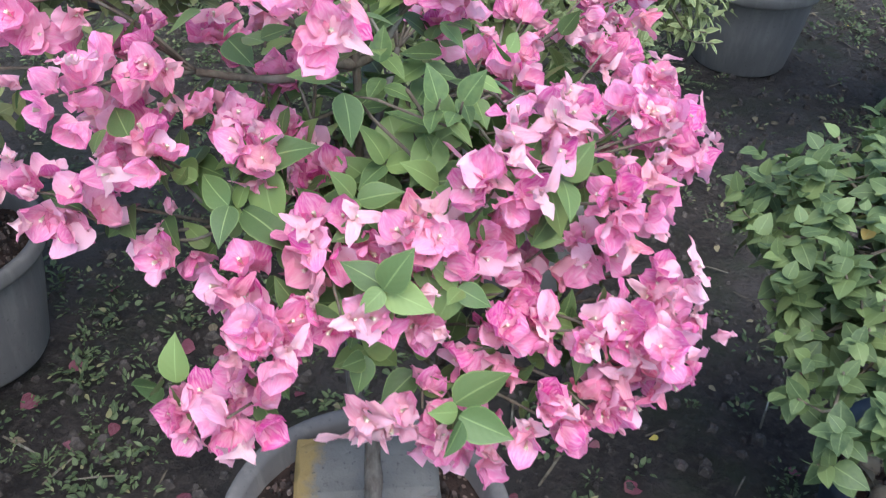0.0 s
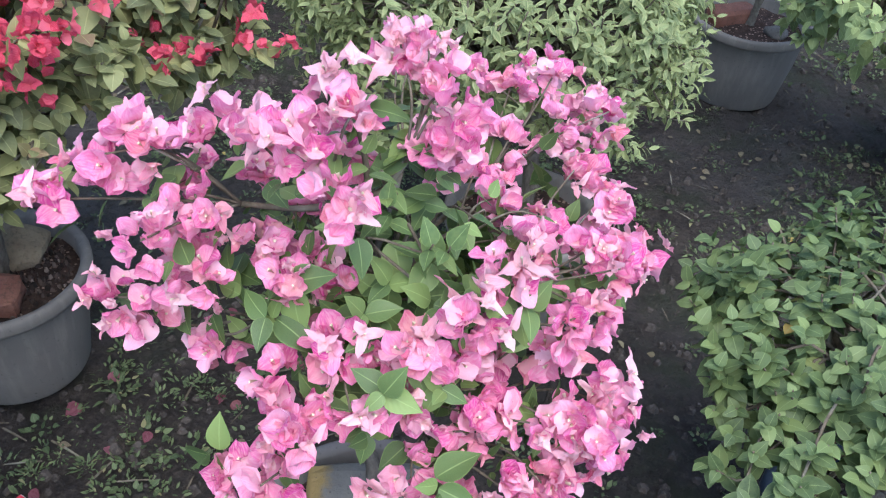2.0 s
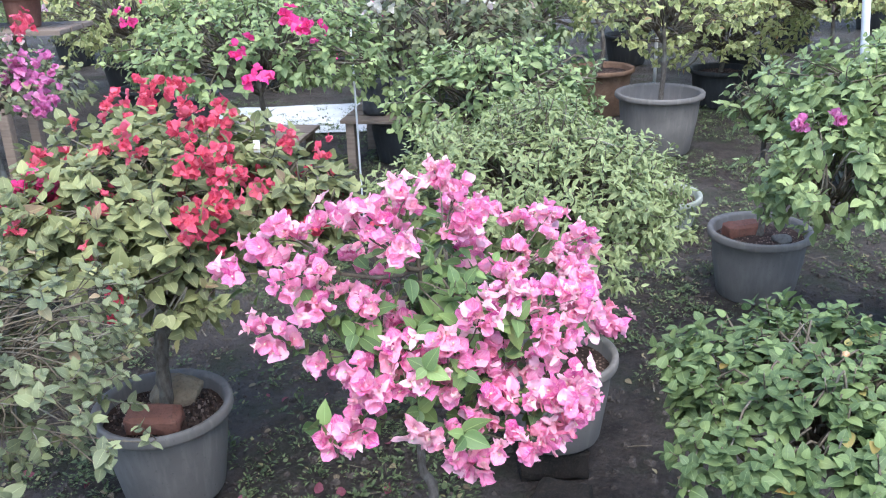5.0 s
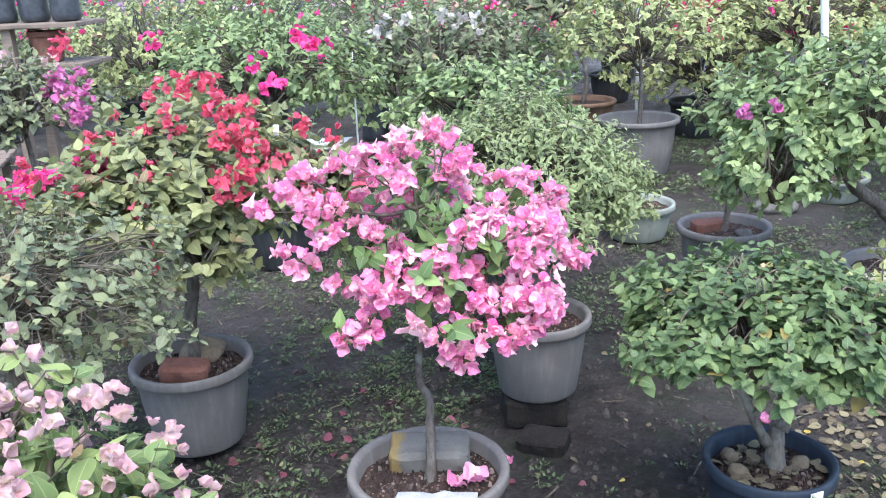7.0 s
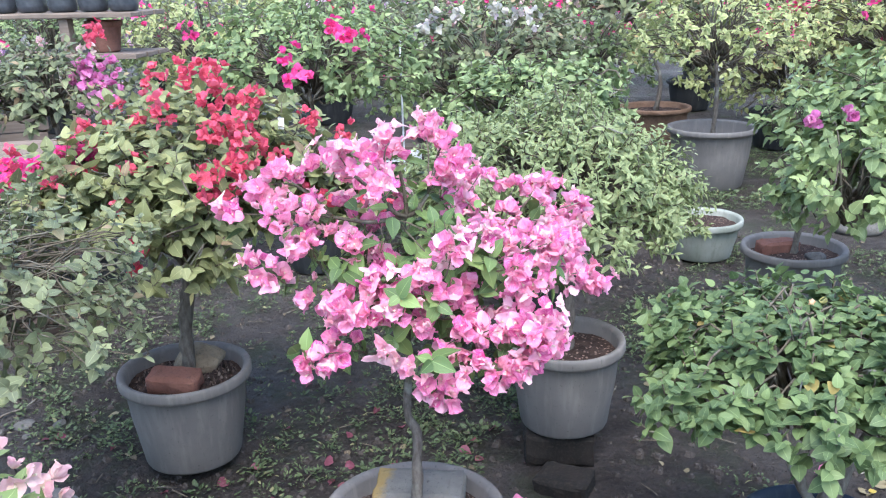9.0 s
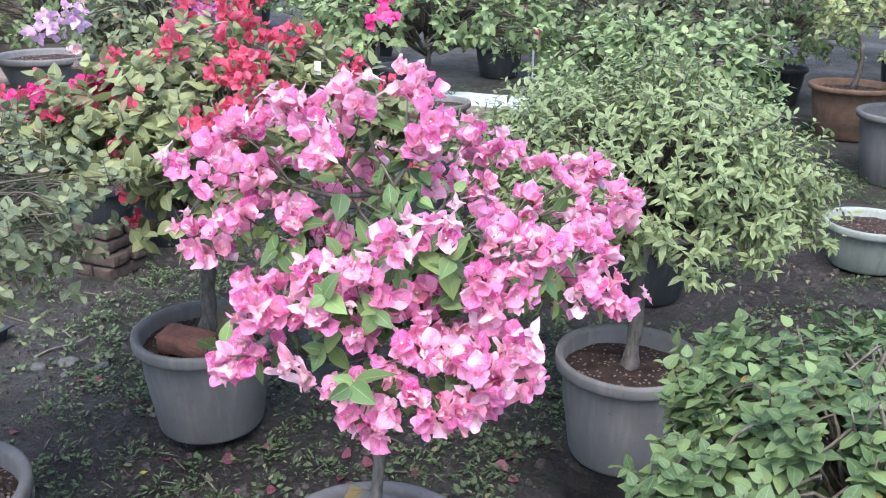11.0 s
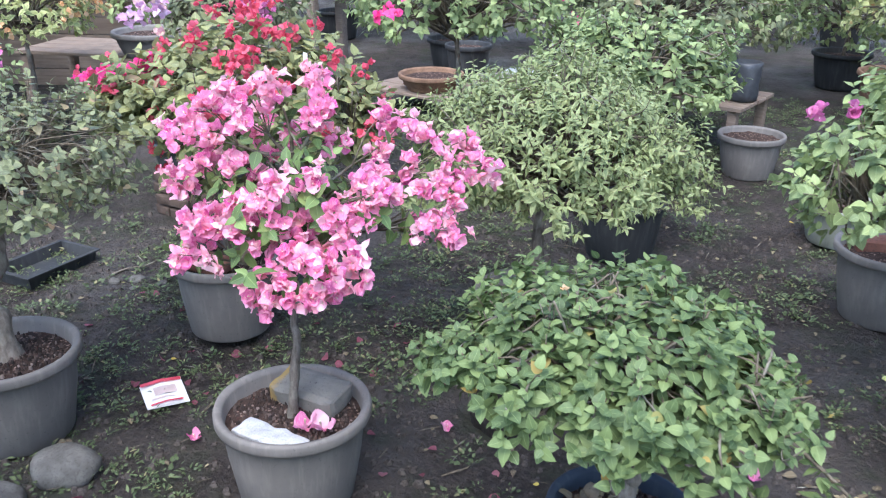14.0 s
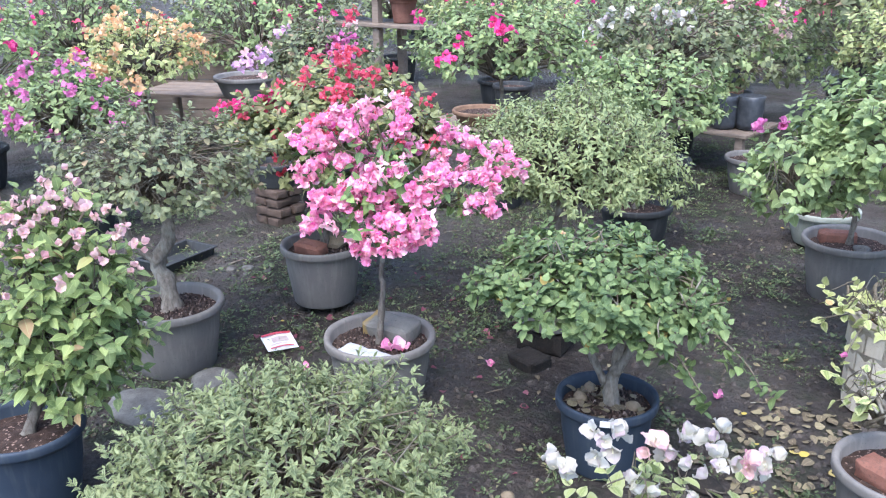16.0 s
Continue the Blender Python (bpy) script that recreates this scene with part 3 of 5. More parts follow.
BOUGHS["back"] = [(0.013, 0.511, 0.953), (0.018, 0.382, 0.994), (-0.019, 0.393, 0.986), (0.079, 0.375, 0.983), (0.054, 0.312, 0.931)]
BOUGHS["back_right"] = [(0.229, 0.456, 0.946), (0.301, 0.496, 0.865), (0.166, 0.3, 0.914), (0.162, 0.401, 0.95), (0.204, 0.494, 0.935), (0.28, 0.399, 0.865), (0.239, 0.345, 0.923), (0.317, 0.403, 0.911)]
BOUGHS["right"] = [(0.354, 0.137, 0.826), (0.327, 0.173, 0.895), (0.267, 0.278, 0.881), (0.3, 0.181, 0.806), (0.355, 0.205, 0.813), (0.315, 0.282, 0.837), (0.378, 0.217, 0.796), (0.297, 0.306, 0.867)]
BOUGHS["upper_right"] = [(0.304, 0.059, 0.931), (0.314, 0.003, 0.933), (0.265, -0.067, 0.909), (0.178, -0.054, 0.961), (0.213, 0.059, 0.911), (0.286, 0.039, 0.939), (0.299, -0.033, 0.88)]
BOUGHS["inner_right"] = [(0.196, 0.128, 0.866), (0.239, 0.148, 0.884), (0.124, 0.237, 0.902), (0.165, 0.182, 0.892)]
BOUGHS["front"] = [(0.077, -0.142, 0.798), (0.084, -0.151, 0.883), (0.144, -0.128, 0.955), (-0.002, -0.118, 0.876), (0.009, -0.186, 0.83), (-0.022, -0.128, 0.858), (0.066, -0.119, 0.874), (0.121, -0.093, 0.851), (0.146, -0.057, 0.844), (0.155, -0.111, 0.806)]
BOUGHS["front_right"] = [(0.2, -0.035, 0.806), (0.316, -0.162, 0.8), (0.277, -0.137, 0.772), (0.265, -0.051, 0.817), (0.323, -0.062, 0.807), (0.334, -0.083, 0.774), (0.294, -0.126, 0.801), (0.291, -0.138, 0.743)]
BOUGHS["low_front"] = [(0.123, -0.194, 0.69), (0.223, -0.143, 0.796), (0.154, -0.145, 0.768), (0.175, -0.126, 0.766), (0.206, -0.198, 0.73), (0.246, -0.177, 0.727), (0.272, -0.148, 0.721), (0.086, -0.194, 0.726), (0.136, -0.18, 0.668)]
# pale half-open stars that stand out of the bunches, and rosettes of bare leaves
PALE_STARS = [(0.182, -0.052, 0.962), (0.122, -0.102, 0.951), (0.108, -0.070, 0.903), (0.030, -0.239, 0.785), (0.065, -0.232, 0.765), (-0.04, 0.03, 1.13), (0.01, 0.09, 1.135), (-0.10, -0.04, 1.10)]
ROSETTES = [(-0.016, 0.079, 1.085), (-0.053, 0.073, 1.03), (0.034, 0.093, 1.02), (0.155, -0.067, 0.924), (0.20, -0.068, 0.918), (0.016, -0.152, 0.814), (0.001, -0.111, 0.814), (0.121, -0.220, 0.758), (-0.105, -0.101, 0.886), (0.112, -0.139, 0.839), (0.027, -0.162, 0.766), (0.31, 0.027, 0.874), (0.031, -0.034, 0.90), (0.008, -0.081, 0.89), (0.047, -0.176, 0.864), (-0.088, -0.081, 0.929), (-0.18, -0.03, 0.88), (0.24, -0.10, 0.76), (-0.16, -0.20, 0.74), (0.30, 0.15, 0.80)]


def pink_bougainvillea():
    rng = np.random.default_rng(11)
    top = thing("potted_bougainvillea", "pink bougainvillea in full bloom in a grey plastic pot", "potted plant", MAIN)
    plant_pot(top, 0.208, 0.285, POT_GREY, label="faded grey plastic pot with a thick rolled rim", depth=0.045)
    g = Geo()
    tube(g, [(0.006, -0.012, 0.22), (0.010, -0.004, 0.31), (0.009, 0.010, 0.40), (0.008, 0.022, 0.455), (0.0, 0.030, 0.475), (-0.016, 0.036, 0.495), (-0.020, 0.044, 0.53), (-0.022, 0.058, 0.57)], 0.0135, 0.0085, 10, 6, 0.25, flare=0.008)
    part("trunk", g, BARK, top, "thin grey kinked trunk")
    g = Geo()
    tube(g, [(-0.021, 0.058, 0.56), (-0.012, 0.05, 0.70), (-0.006, 0.055, 0.84), (-0.01, 0.06, 0.98), (-0.02, 0.05, 1.06)], 0.0072, 0.0030, 8, 6, 0.25)
    part("stem", g, TWIG, top, "slender upper stem")
    trunk = [np.array(p) for p in ((-0.030, 0.055, 0.58), (-0.02, 0.05, 0.66), (-0.008, 0.05, 0.75), (-0.006, 0.055, 0.84), (-0.01, 0.06, 0.95))]
    def shared(forms, name, material):
        out = []
        for form in forms:
            g = Geo()
            g.add(*form)
            out.append(g.mesh(name, material))
        return out

    open_blooms = shared(FLOWERS, "flower", PINK) + shared(FLOWERS[:2], "flower", CORAL)
    young_blooms = shared(CURLED, "flower", YOUNG) + shared(CURLED[:2], "flower", CORAL)
    leaf_meshes = shared(LEAVES_FINE, "leaf", LEAF_PINK)
    centre, rest, buds = np.array((0.03, 0.06, 0.80)), Geo(), Geo()
    for limb, ends in BOUGHS.items():
        wood, shoots = Geo(), []
        mean = np.mean([e for e in ends], axis=0)
        root = min(trunk, key=lambda t: np.linalg.norm(t - mean) + 0.9 * max(0, t[2] - mean[2] + 0.08))
        fork = root * 0.45 + mean * 0.55 - np.array((0, 0, 0.03))
        tube(wood, [root, (root + fork) / 2 + np.array((0, 0, -0.012)), fork], 0.0058, 0.0036, 7, 5, 0.2)
        for e in ends:
            e = np.array(e)
            out = e - centre
            out = out / np.linalg.norm(out)
            mid = (fork + e) / 2 + np.array((0, 0, 0.012)) + rng.normal(size=3) * 0.012
            twig = Geo()
            tube(twig, [fork, mid, e - out * 0.012], 0.0022, 0.0013, 5, 4)
            shoots.append(twig)
            e = e - out * 0.020 - np.array((0, 0, 0.008))
            for turn in range(8):
                d = rng.normal(size=3)
                d /= np.linalg.norm(d)
                face = out * 0.6 + d * 0.95 + np.array((0, -0.12, 0.32))
                young = turn in (2, 7)
                place = e + d * (0.034 if young else 0.026) * rng.random() ** 0.4 + (out + np.array((0, 0, 0.6))) * (0.012 if young else 0.0)
                m = frame_of(np.cross(face, rng.normal(size=3)), face, rng.uniform(0.017, 0.024) if young else rng.uniform(0.024, 0.033), place)
                if turn < 3:
                    kinds = young_blooms if young else open_blooms
                    part("flower", kinds[rng.integers(0, len(kinds))], None, top).matrix_basis = Matrix(m.tolist())
                elif young:
                    buds.add(*moved(CURLED[rng.integers(0, len(CURLED))], m))
                else:
                    rest.add(*moved(FLOWERS[rng.integers(0, len(FLOWERS))], m))
            below = e - out * 0.02 - np.array((0, 0, 0.014))
            for m in shoot_leaves(rng, [below], [out], 3, 0.048, 0.06, 88, 0.45):
                part("leaf", leaf_meshes[rng.integers(0, 4)], None, top).matrix_basis = Matrix(m.tolist())
        bough = part("branch", wood, TWIG, top)
        for twig in shoots:
            part("twig", twig, TWIG, bough)
    for e in PALE_STARS:
        for _ in range(2):
            face = np.array(e) - centre + rng.normal(size=3) * 0.12
            m = frame_of(np.cross(face, rng.normal(size=3)), face, rng.uniform(0.026, 0.033), np.array(e) + rng.normal(size=3) * 0.009)
            part("flower", young_blooms[rng.integers(0, 4)], None, top).matrix_basis = Matrix(m.tolist())
    for e in ROSETTES:
        out = np.array(e) - centre
        out = out / np.linalg.norm(out) + np.array((0, 0, 0.35))
        for m in shoot_leaves(rng, [np.array(e)], [out / np.linalg.norm(out)], 5, 0.056, 0.03, 92, 0.45):
            part("leaf", leaf_meshes[rng.integers(0, 4)], None, top).matrix_basis = Matrix(m.tolist())
    g = Geo()
    inner, ways = [], []
    for _ in range(52):
        d = rng.normal(size=3)
        d /= np.linalg.norm(d)
        inner.append(np.array((0.04, 0.06, 0.87)) + d * np.array((0.19, 0.17, 0.14)))
        ways.append((d + np.array((0, 0, 0.2))) / np.linalg.norm(d + np.array((0, 0, 0.2))))
    fill(g, LEAVES_FINE, shoot_leaves(rng, inner, ways, 6, 0.050, 0.1, 75, 0.7), rng)
    inner_wood = Geo()
    twigs(inner_wood, rng, np.array((-0.006, 0.055, 0.78)), inner, ways, 0.0018, 2)
    part("inner_twig", inner_wood, TWIG, top, kind="stuff")
    part("inner_bloom", rest, PINK, top, "pink bracts deeper in the bunches", "stuff")
    part("curled_bloom", buds, YOUNG, top, "curled salmon tips of young bracts", "stuff")
    part("inner_foliage", g, LEAF_PINK, top, "dark green leaves inside the crown", "stuff")
    return top


pink_bougainvillea()


# ---- plants with a domed crown ----
def crowned(name, label, at, pot, trunk, crown, leaves, flowers=(), seed=1, group="potted plants", turn=0.0, lite=False, single=0, bark=None, extra=(), sparse=False, apart=0):
    """pot: radius, height, material, base; trunk: points, radii; crown: list of (centre, radii, shoots, low); leaves: material, forms, size, per shoot, part name."""
    rng = np.random.default_rng(seed)
    top = thing(name, label, "potted plant", (at[0], at[1], 0), turn, group)
    if pot:
        plant_pot(top, pot[0], pot[1], pot[2], pot[3] if len(pot) > 3 else 0.0, pot[4] if len(pot) > 4 else 0.045, sides=32 if lite else 48)
    for points, r0, r1 in trunk:
        g = Geo()
        tube(g, points, r0, r1, 7 if lite else 10, 4 if lite else 6, 0.45, flare=r0 * 0.5)
        part("trunk", g, bark or BARK, top)
    material, forms, size, per, spread, hang = leaves
    g, wood = Geo(), Geo()
    singles = []
    all_tips = []
    for centre, radii, count, low in crown:
        centre, radii = np.array(centre), np.array(radii)
        tips, ways = dome_tips(rng, centre, radii, count, low, 0.62 if not sparse else 0.5, 0.2, seed * 1.7)
        poses = shoot_leaves(rng, tips, ways, per, size, size * 1.7, spread, hang)
        if single:
            order = sorted(range(len(poses)), key=lambda i: -poses[i][2, 3] + rng.random() * 0.2)
            chosen = set(order[:single - len(singles)])
            singles += [poses[i] for i in chosen]
            poses = [p for i, p in enumerate(poses) if i not in chosen]
        fill(g, forms, poses, rng)
        root = centre - np.array((0, 0, radii[2] * 0.55))
        twigs(wood, rng, root, tips, ways, (0.0015 if sparse else 0.0024) if not lite else 0.004, 1 if sparse else 3, 4 if not lite else 3)
        for _ in range(5 if not lite else 3):
            d = rng.normal(size=3)
            d[2] = abs(d[2]) * 0.5
            d /= np.linalg.norm(d)
            e = centre + d * radii * 0.62
            tube(wood, [root + np.array((0, 0, -0.04)), (root + e) / 2 + rng.normal(size=3) * 0.03, e], 0.011, 0.004, 6, 4, 0.3)
        all_tips.append((tips, ways, centre))
    for points, count in extra:
        line = spline(points, 6)
        tube(wood, points, 0.006, 0.002, 6, 5)
        ps = [line[int(i)] for i in np.linspace(3, len(line) - 1, count)]
        ws = [np.array((rng.normal() * 0.5, rng.normal() * 0.5, 0.6)) for _ in ps]
        fill(g, forms, shoot_leaves(rng, ps, [w / np.linalg.norm(w) for w in ws], per, size, size * 1.3, spread, hang), rng)
    if singles:
        meshes = []
        for form in forms:
            q = Geo()
            q.add(*form)
            meshes.append(q.mesh("leaf", material))
        for m in singles:
            part("leaf", meshes[rng.integers(0, len(meshes))], None, top).matrix_basis = Matrix(m.tolist())
    part("foliage", g, material, top, kind="stuff")
    part("brushwood", wood, TWIG, top, kind="stuff")
    blooms, heads = {}, {}
    for spec in flowers:
        mat, places, count, spread_, fs, many = spec
        fg = blooms.setdefault(mat.name, (Geo(), mat))[0]
        if isinstance(places, int):
            got = []
            for tips, ways, centre in all_tips:
                pick = rng.choice(len(tips), min(places, len(tips)), replace=False)
                got += [tips[i] + ways[i] * 0.03 for i in pick if tips[i][2] > centre[2] - 0.1]
            places = got
        if apart and mat.name not in heads:
            heads[mat.name] = []
            for form in many:
                q = Geo()
                q.add(*form)
                heads[mat.name].append(q.mesh("flower", mat))
        for p in places:
            if apart >= count:
                apart -= count
                for _ in range(count):
                    d = rng.normal(size=3)
                    d /= np.linalg.norm(d)
                    o = d * np.array((1, 1, 0.7)) + np.array((0, 0, 0.45))
                    m = frame_of(np.cross(o, rng.normal(size=3)), o, fs * rng.uniform(0.75, 1.15), np.array(p) + d * spread_ * rng.random() ** 0.5)
                    part("flower", heads[mat.name][rng.integers(0, len(many))], None, top).matrix_basis = Matrix(m.tolist())
            else:
                cluster(rng, np.array(p), count, spread_, fs, many, fg)
    for fg, mat in blooms.values():
        if fg.n:
            part("bloom", fg, mat, top, kind="stuff")
    return top


OLIVE = (LEAF_RED, LEAVES, 0.052, 7, 68, 0.5)
red_plant = crowned("potted_bougainvillea", "red bougainvillea with olive leaves in a grey pot", (-0.884, 1.352), (0.196, 0.290, POT_GREY, 0.03),
        [([(0.0, 0.02, 0.25), (0.01, 0.02, 0.45), (0.03, 0.03, 0.62), (0.0, 0.05, 0.78)], 0.023, 0.015)],
        [((0.02, 0.10, 0.86), (0.46, 0.48, 0.27), 440, -0.3), ((-0.25, -0.05, 0.84), (0.27, 0.28, 0.16), 130, -0.2), ((0.18, -0.16, 0.80), (0.17, 0.17, 0.20), 70, -0.7), ((0.40, 0.24, 0.84), (0.17, 0.20, 0.17), 70, -0.6)], OLIVE,
        [(RED, [(-0.01, 0.17, 1.178), (0.08, 0.20, 1.18), (-0.06, 0.10, 1.136), (0.04, 0.14, 1.16), (0.10, -0.10, 1.112), (0.21, -0.04, 1.124), (0.16, 0.08, 1.13), (0.21, 0.18, 1.086), (0.27, -0.09, 1.053), (0.35, 0.22, 1.042), (0.31, -0.10, 1.076), (0.37, -0.18, 1.026)], 10, 0.038, 0.025, FLOWERS_LITE),
         (RED, [(0.32, -0.03, 1.005), (0.33, -0.17, 0.968), (-0.235, -0.01, 1.028), (0.24, -0.13, 1.055), (0.295, -0.26, 0.96), (0.37, 0.31, 0.915), (0.457, 0.29, 0.865), (0.54, 0.215, 0.84), (0.45, 0.035, 0.85), (0.507, 0.05, 0.82), (0.38, -0.025, 0.973), (0.35, -0.216, 0.975), (0.19, 0.12, 1.106), (-0.036, -0.02, 1.06), (0.32, -0.19, 0.90), (0.10, 0.40, 1.08)], 7, 0.030, 0.024, FLOWERS_LITE),
         (HOT, [(-0.18, -0.07, 0.985), (-0.24, -0.10, 0.965), (-0.27, -0.13, 0.950), (-0.265, -0.22, 0.930), (-0.33, -0.15, 0.94), (-0.39, -0.15, 0.92), (-0.44, -0.17, 0.91), (-0.34, -0.22, 0.92)], 15, 0.04, 0.026, FLOWERS_LITE),
         (RED, 9, 4, 0.026, 0.022, FLOWERS_LITE)], seed=3, single=300, apart=300)

g = Geo()
g.add([(x, 0.004 * z / 0.05, z) for z in (0.0, -0.032) for x in (-0.009, 0.009)] + [(x, 0.004 * z / 0.05 - 0.002, z) for z in (0.0, -0.032) for x in (-0.009, 0.009)], [(0, 1, 3, 2), (6, 7, 5, 4), (0, 4, 5, 1), (2, 3, 7, 6), (0, 2, 6, 4), (1, 5, 7, 3)])
part("tag", g, PAPER, red_plant, "small white plant tag", smooth=False).location = (0.31, 0.15, 1.05)

crowned("potted_bougainvillea", "grey-green bougainvillea bonsai with a thick pale trunk", (-0.88, 0.53), (0.212, 0.29, POT_GREY, 0.0),
        [([(0.0, 0.0, 0.22), (-0.02, 0.01, 0.34), (-0.06, 0.0, 0.44), (-0.03, 0.04, 0.54), (-0.05, 0.06, 0.64)], 0.042, 0.022), ([(-0.05, 0.0, 0.44), (-0.12, -0.06, 0.52), (-0.16, -0.08, 0.64)], 0.022, 0.012)],
        [((-0.08, 0.06, 0.83), (0.47, 0.47, 0.23), 460, -0.6)], (LEAF_GREY, LEAVES, 0.031, 7, 74, 0.4), [], seed=4, single=300, bark=BARK_PALE, sparse=True)

crowned("potted_bougainvillea", "wide variegated bougainvillea dome in a grey pot on blocks", (0.215, 1.66), (0.178, 0.275, POT_GREY, 0.11),
        [([(0.0, 0.0, 0.33), (0.01, 0.01, 0.45), (0.0, 0.03, 0.60), (0.02, 0.06, 0.7)], 0.02, 0.014)],
        [((-0.09, 0.25, 0.76), (0.48, 0.46, 0.31), 1450, -0.38)], (LEAF_VARI, NARROWS, 0.034, 9, 74, 0.5), [], seed=5, single=300)

crowned("potted_bougainvillea", "low green bougainvillea bonsai in a dark blue pot", (0.857, 1.034), (0.168, 0.258, POT_BLUE, 0.0),
        [([(0.02, 0.0, 0.19), (0.01, 0.0, 0.28), (0.02, 0.02, 0.36), (0.04, 0.02, 0.50)], 0.027, 0.018), ([(-0.01, 0.0, 0.30), (-0.06, -0.02, 0.40), (-0.12, 0.0, 0.52)], 0.013, 0.008), ([(0.02, 0.0, 0.34), (0.07, 0.03, 0.44), (0.13, 0.05, 0.56)], 0.016, 0.01)],
        [((-0.05, -0.03, 0.625), (0.39, 0.38, 0.185), 500, 0.0), ((0.22, -0.05, 0.60), (0.20, 0.22, 0.11), 80, 0.0)], (LEAF_LOW, LEAVES, 0.036, 8, 84, 0.4),
        [(ORANGE, [(-0.08, -0.17, 0.835)], 2, 0.006, 0.012, FLOWERS_LITE)], seed=6, single=300, bark=BARK_PALE,
        extra=[([(0.1, 0.0, 0.58), (0.3, -0.05, 0.62), (0.46, -0.08, 0.56), (0.53, -0.1, 0.50)], 8), ([(0.15, 0.0, 0.56), (0.3, -0.12, 0.52), (0.4, -0.16, 0.45)], 6)])

crowned("potted_shrub", "dense low dome of small pale green leaves in a grey pot", (0.65, -0.13), (0.19, 0.27, POT_GREY, 0.0),
        [([(0.0, 0.0, 0.2), (0.0, 0.01, 0.36)], 0.02, 0.015)],
        [((0.0, 0.0, 0.43), (0.46, 0.46, 0.27), 950, -0.2), ((0.0, 0.0, 0.44), (0.38, 0.38, 0.22), 220, 0.1)], (LEAF_SMALL, NARROWS, 0.029, 11, 60, 0.35), [], seed=7, single=300)

crowned("potted_bougainvillea", "blush pink bougainvillea with fresh leaves in a dark blue pot", (-0.40, -0.30), (0.18, 0.28, POT_BLUE, 0.0),
        [([(0.0, 0.0, 0.22), (0.02, 0.08, 0.4), (0.06, 0.18, 0.6)], 0.018, 0.012)],
        [((0.03, 0.19, 0.60), (0.26, 0.28, 0.33), 270, -0.95), ((-0.06, 0.22, 0.88), (0.17, 0.17, 0.13), 30, -0.4)], (LEAF_FRESH, LEAVES_FINE, 0.056, 6, 68, 0.5),
        [(BLUSH, [(0.03 + 0.22 * math.cos(2.4 * k) * (k / 30) ** 0.5, 0.19 + 0.25 * math.sin(2.4 * k) * (k / 30) ** 0.5, 0.95 - 0.22 * (k / 30) ** 1.3) for k in range(30)], 3, 0.026, 0.024, FLOWERS), (BLUSH, 9, 3, 0.024, 0.024, FLOWERS)], seed=8, sparse=True, single=300, apart=300)

crowned("potted_bougainvillea", "white bougainvillea with large papery bracts in a black pot", (1.52, 0.12), (0.16, 0.25, POT_BLACK, 0.0),
        [([(0.0, 0.0, 0.2), (0.0, 0.02, 0.42)], 0.014, 0.01)],
        [((0.0, 0.0, 0.54), (0.24, 0.24, 0.17), 44, -0.3)], (LEAF_LIME, LEAVES, 0.045, 5, 68, 0.5),
        [(WHITE, [(-0.09, -0.1, 0.80), (0.04, 0.12, 0.72), (-0.14, 0.02, 0.73), (0.08, 0.0, 0.73), (-0.02, -0.12, 0.72), (-0.2, -0.06, 0.66), (0.15, 0.12, 0.70), (0.0, 0.04, 0.74)], 5, 0.042, 0.030, FLOWERS), (BLUSH, [(0.1, 0.08, 0.73), (-0.05, 0.02, 0.72)], 3, 0.03, 0.036, FLOWERS)], seed=9, sparse=True, single=150, apart=300)

crowned("potted_bougainvillea", "slender young bougainvillea in a faded grey plastic pot", (0.981, 3.016), (0.213, 0.297, POT_GREY, 0.0),
        [([(0.0, 0.0, 0.24), (0.01, 0.0, 0.42), (-0.02, -0.02, 0.6), (-0.03, -0.06, 0.78)], 0.014, 0.009)],
        [((-0.02, -0.1, 0.84), (0.20, 0.24, 0.18), 42, -0.6)], (LEAF_GREEN, LEAVES, 0.056, 6, 70, 0.5), [], seed=10, sparse=True)

crowned("potted_bougainvillea", "leafy bougainvillea with a leaning trunk and two purple blooms", (1.62, 2.6), (0.22, 0.26, POT_GREY, 0.0),
        [([(0.0, 0.0, 0.2), (0.0, -0.02, 0.36), (-0.10, -0.06, 0.50), (-0.24, -0.12, 0.62), (-0.33, -0.18, 0.78)], 0.035, 0.018), ([(-0.08, -0.05, 0.48), (0.0, 0.02, 0.62), (0.02, 0.06, 0.8)], 0.018, 0.012)],
        [((-0.24, -0.20, 0.93), (0.52, 0.48, 0.30), 460, -0.5), ((-0.59, -0.44, 0.80), (0.26, 0.29, 0.23), 130, -0.7)], (LEAF_GREEN, LEAVES, 0.045, 8, 76, 0.45),
        [(PURPLE, [(-0.725, -0.6, 0.99), (-0.645, -0.61, 1.01)], 4, 0.014, 0.028, FLOWERS)], seed=12, single=200, apart=20)

sprawl = crowned("potted_bougainvillea", "sprawling yellow-green bougainvillea in a cream tiled planter", (1.47, 2.03), None,
        [([(0.0, 0.0, 0.3), (0.0, -0.04, 0.40), (-0.04, -0.06, 0.46)], 0.012, 0.008)],
        [((-0.03, -0.1, 0.44), (0.26, 0.28, 0.10), 26, -0.3)], (LEAF_LIME, LEAVES, 0.046, 4, 70, 0.5), [(PURPLE, [(-0.10, -0.3, 0.28)], 1, 0.01, 0.025, FLOWERS)], seed=13, sparse=True, bark=BARK_PALE, single=120, apart=5,
        extra=[([(-0.04, -0.05, 0.44), (-0.12, -0.14, 0.40), (-0.24, -0.16, 0.34)], 3), ([(-0.04, -0.08, 0.44), (-0.08, -0.22, 0.36), (-0.10, -0.30, 0.26)], 3)])
g = Geo()
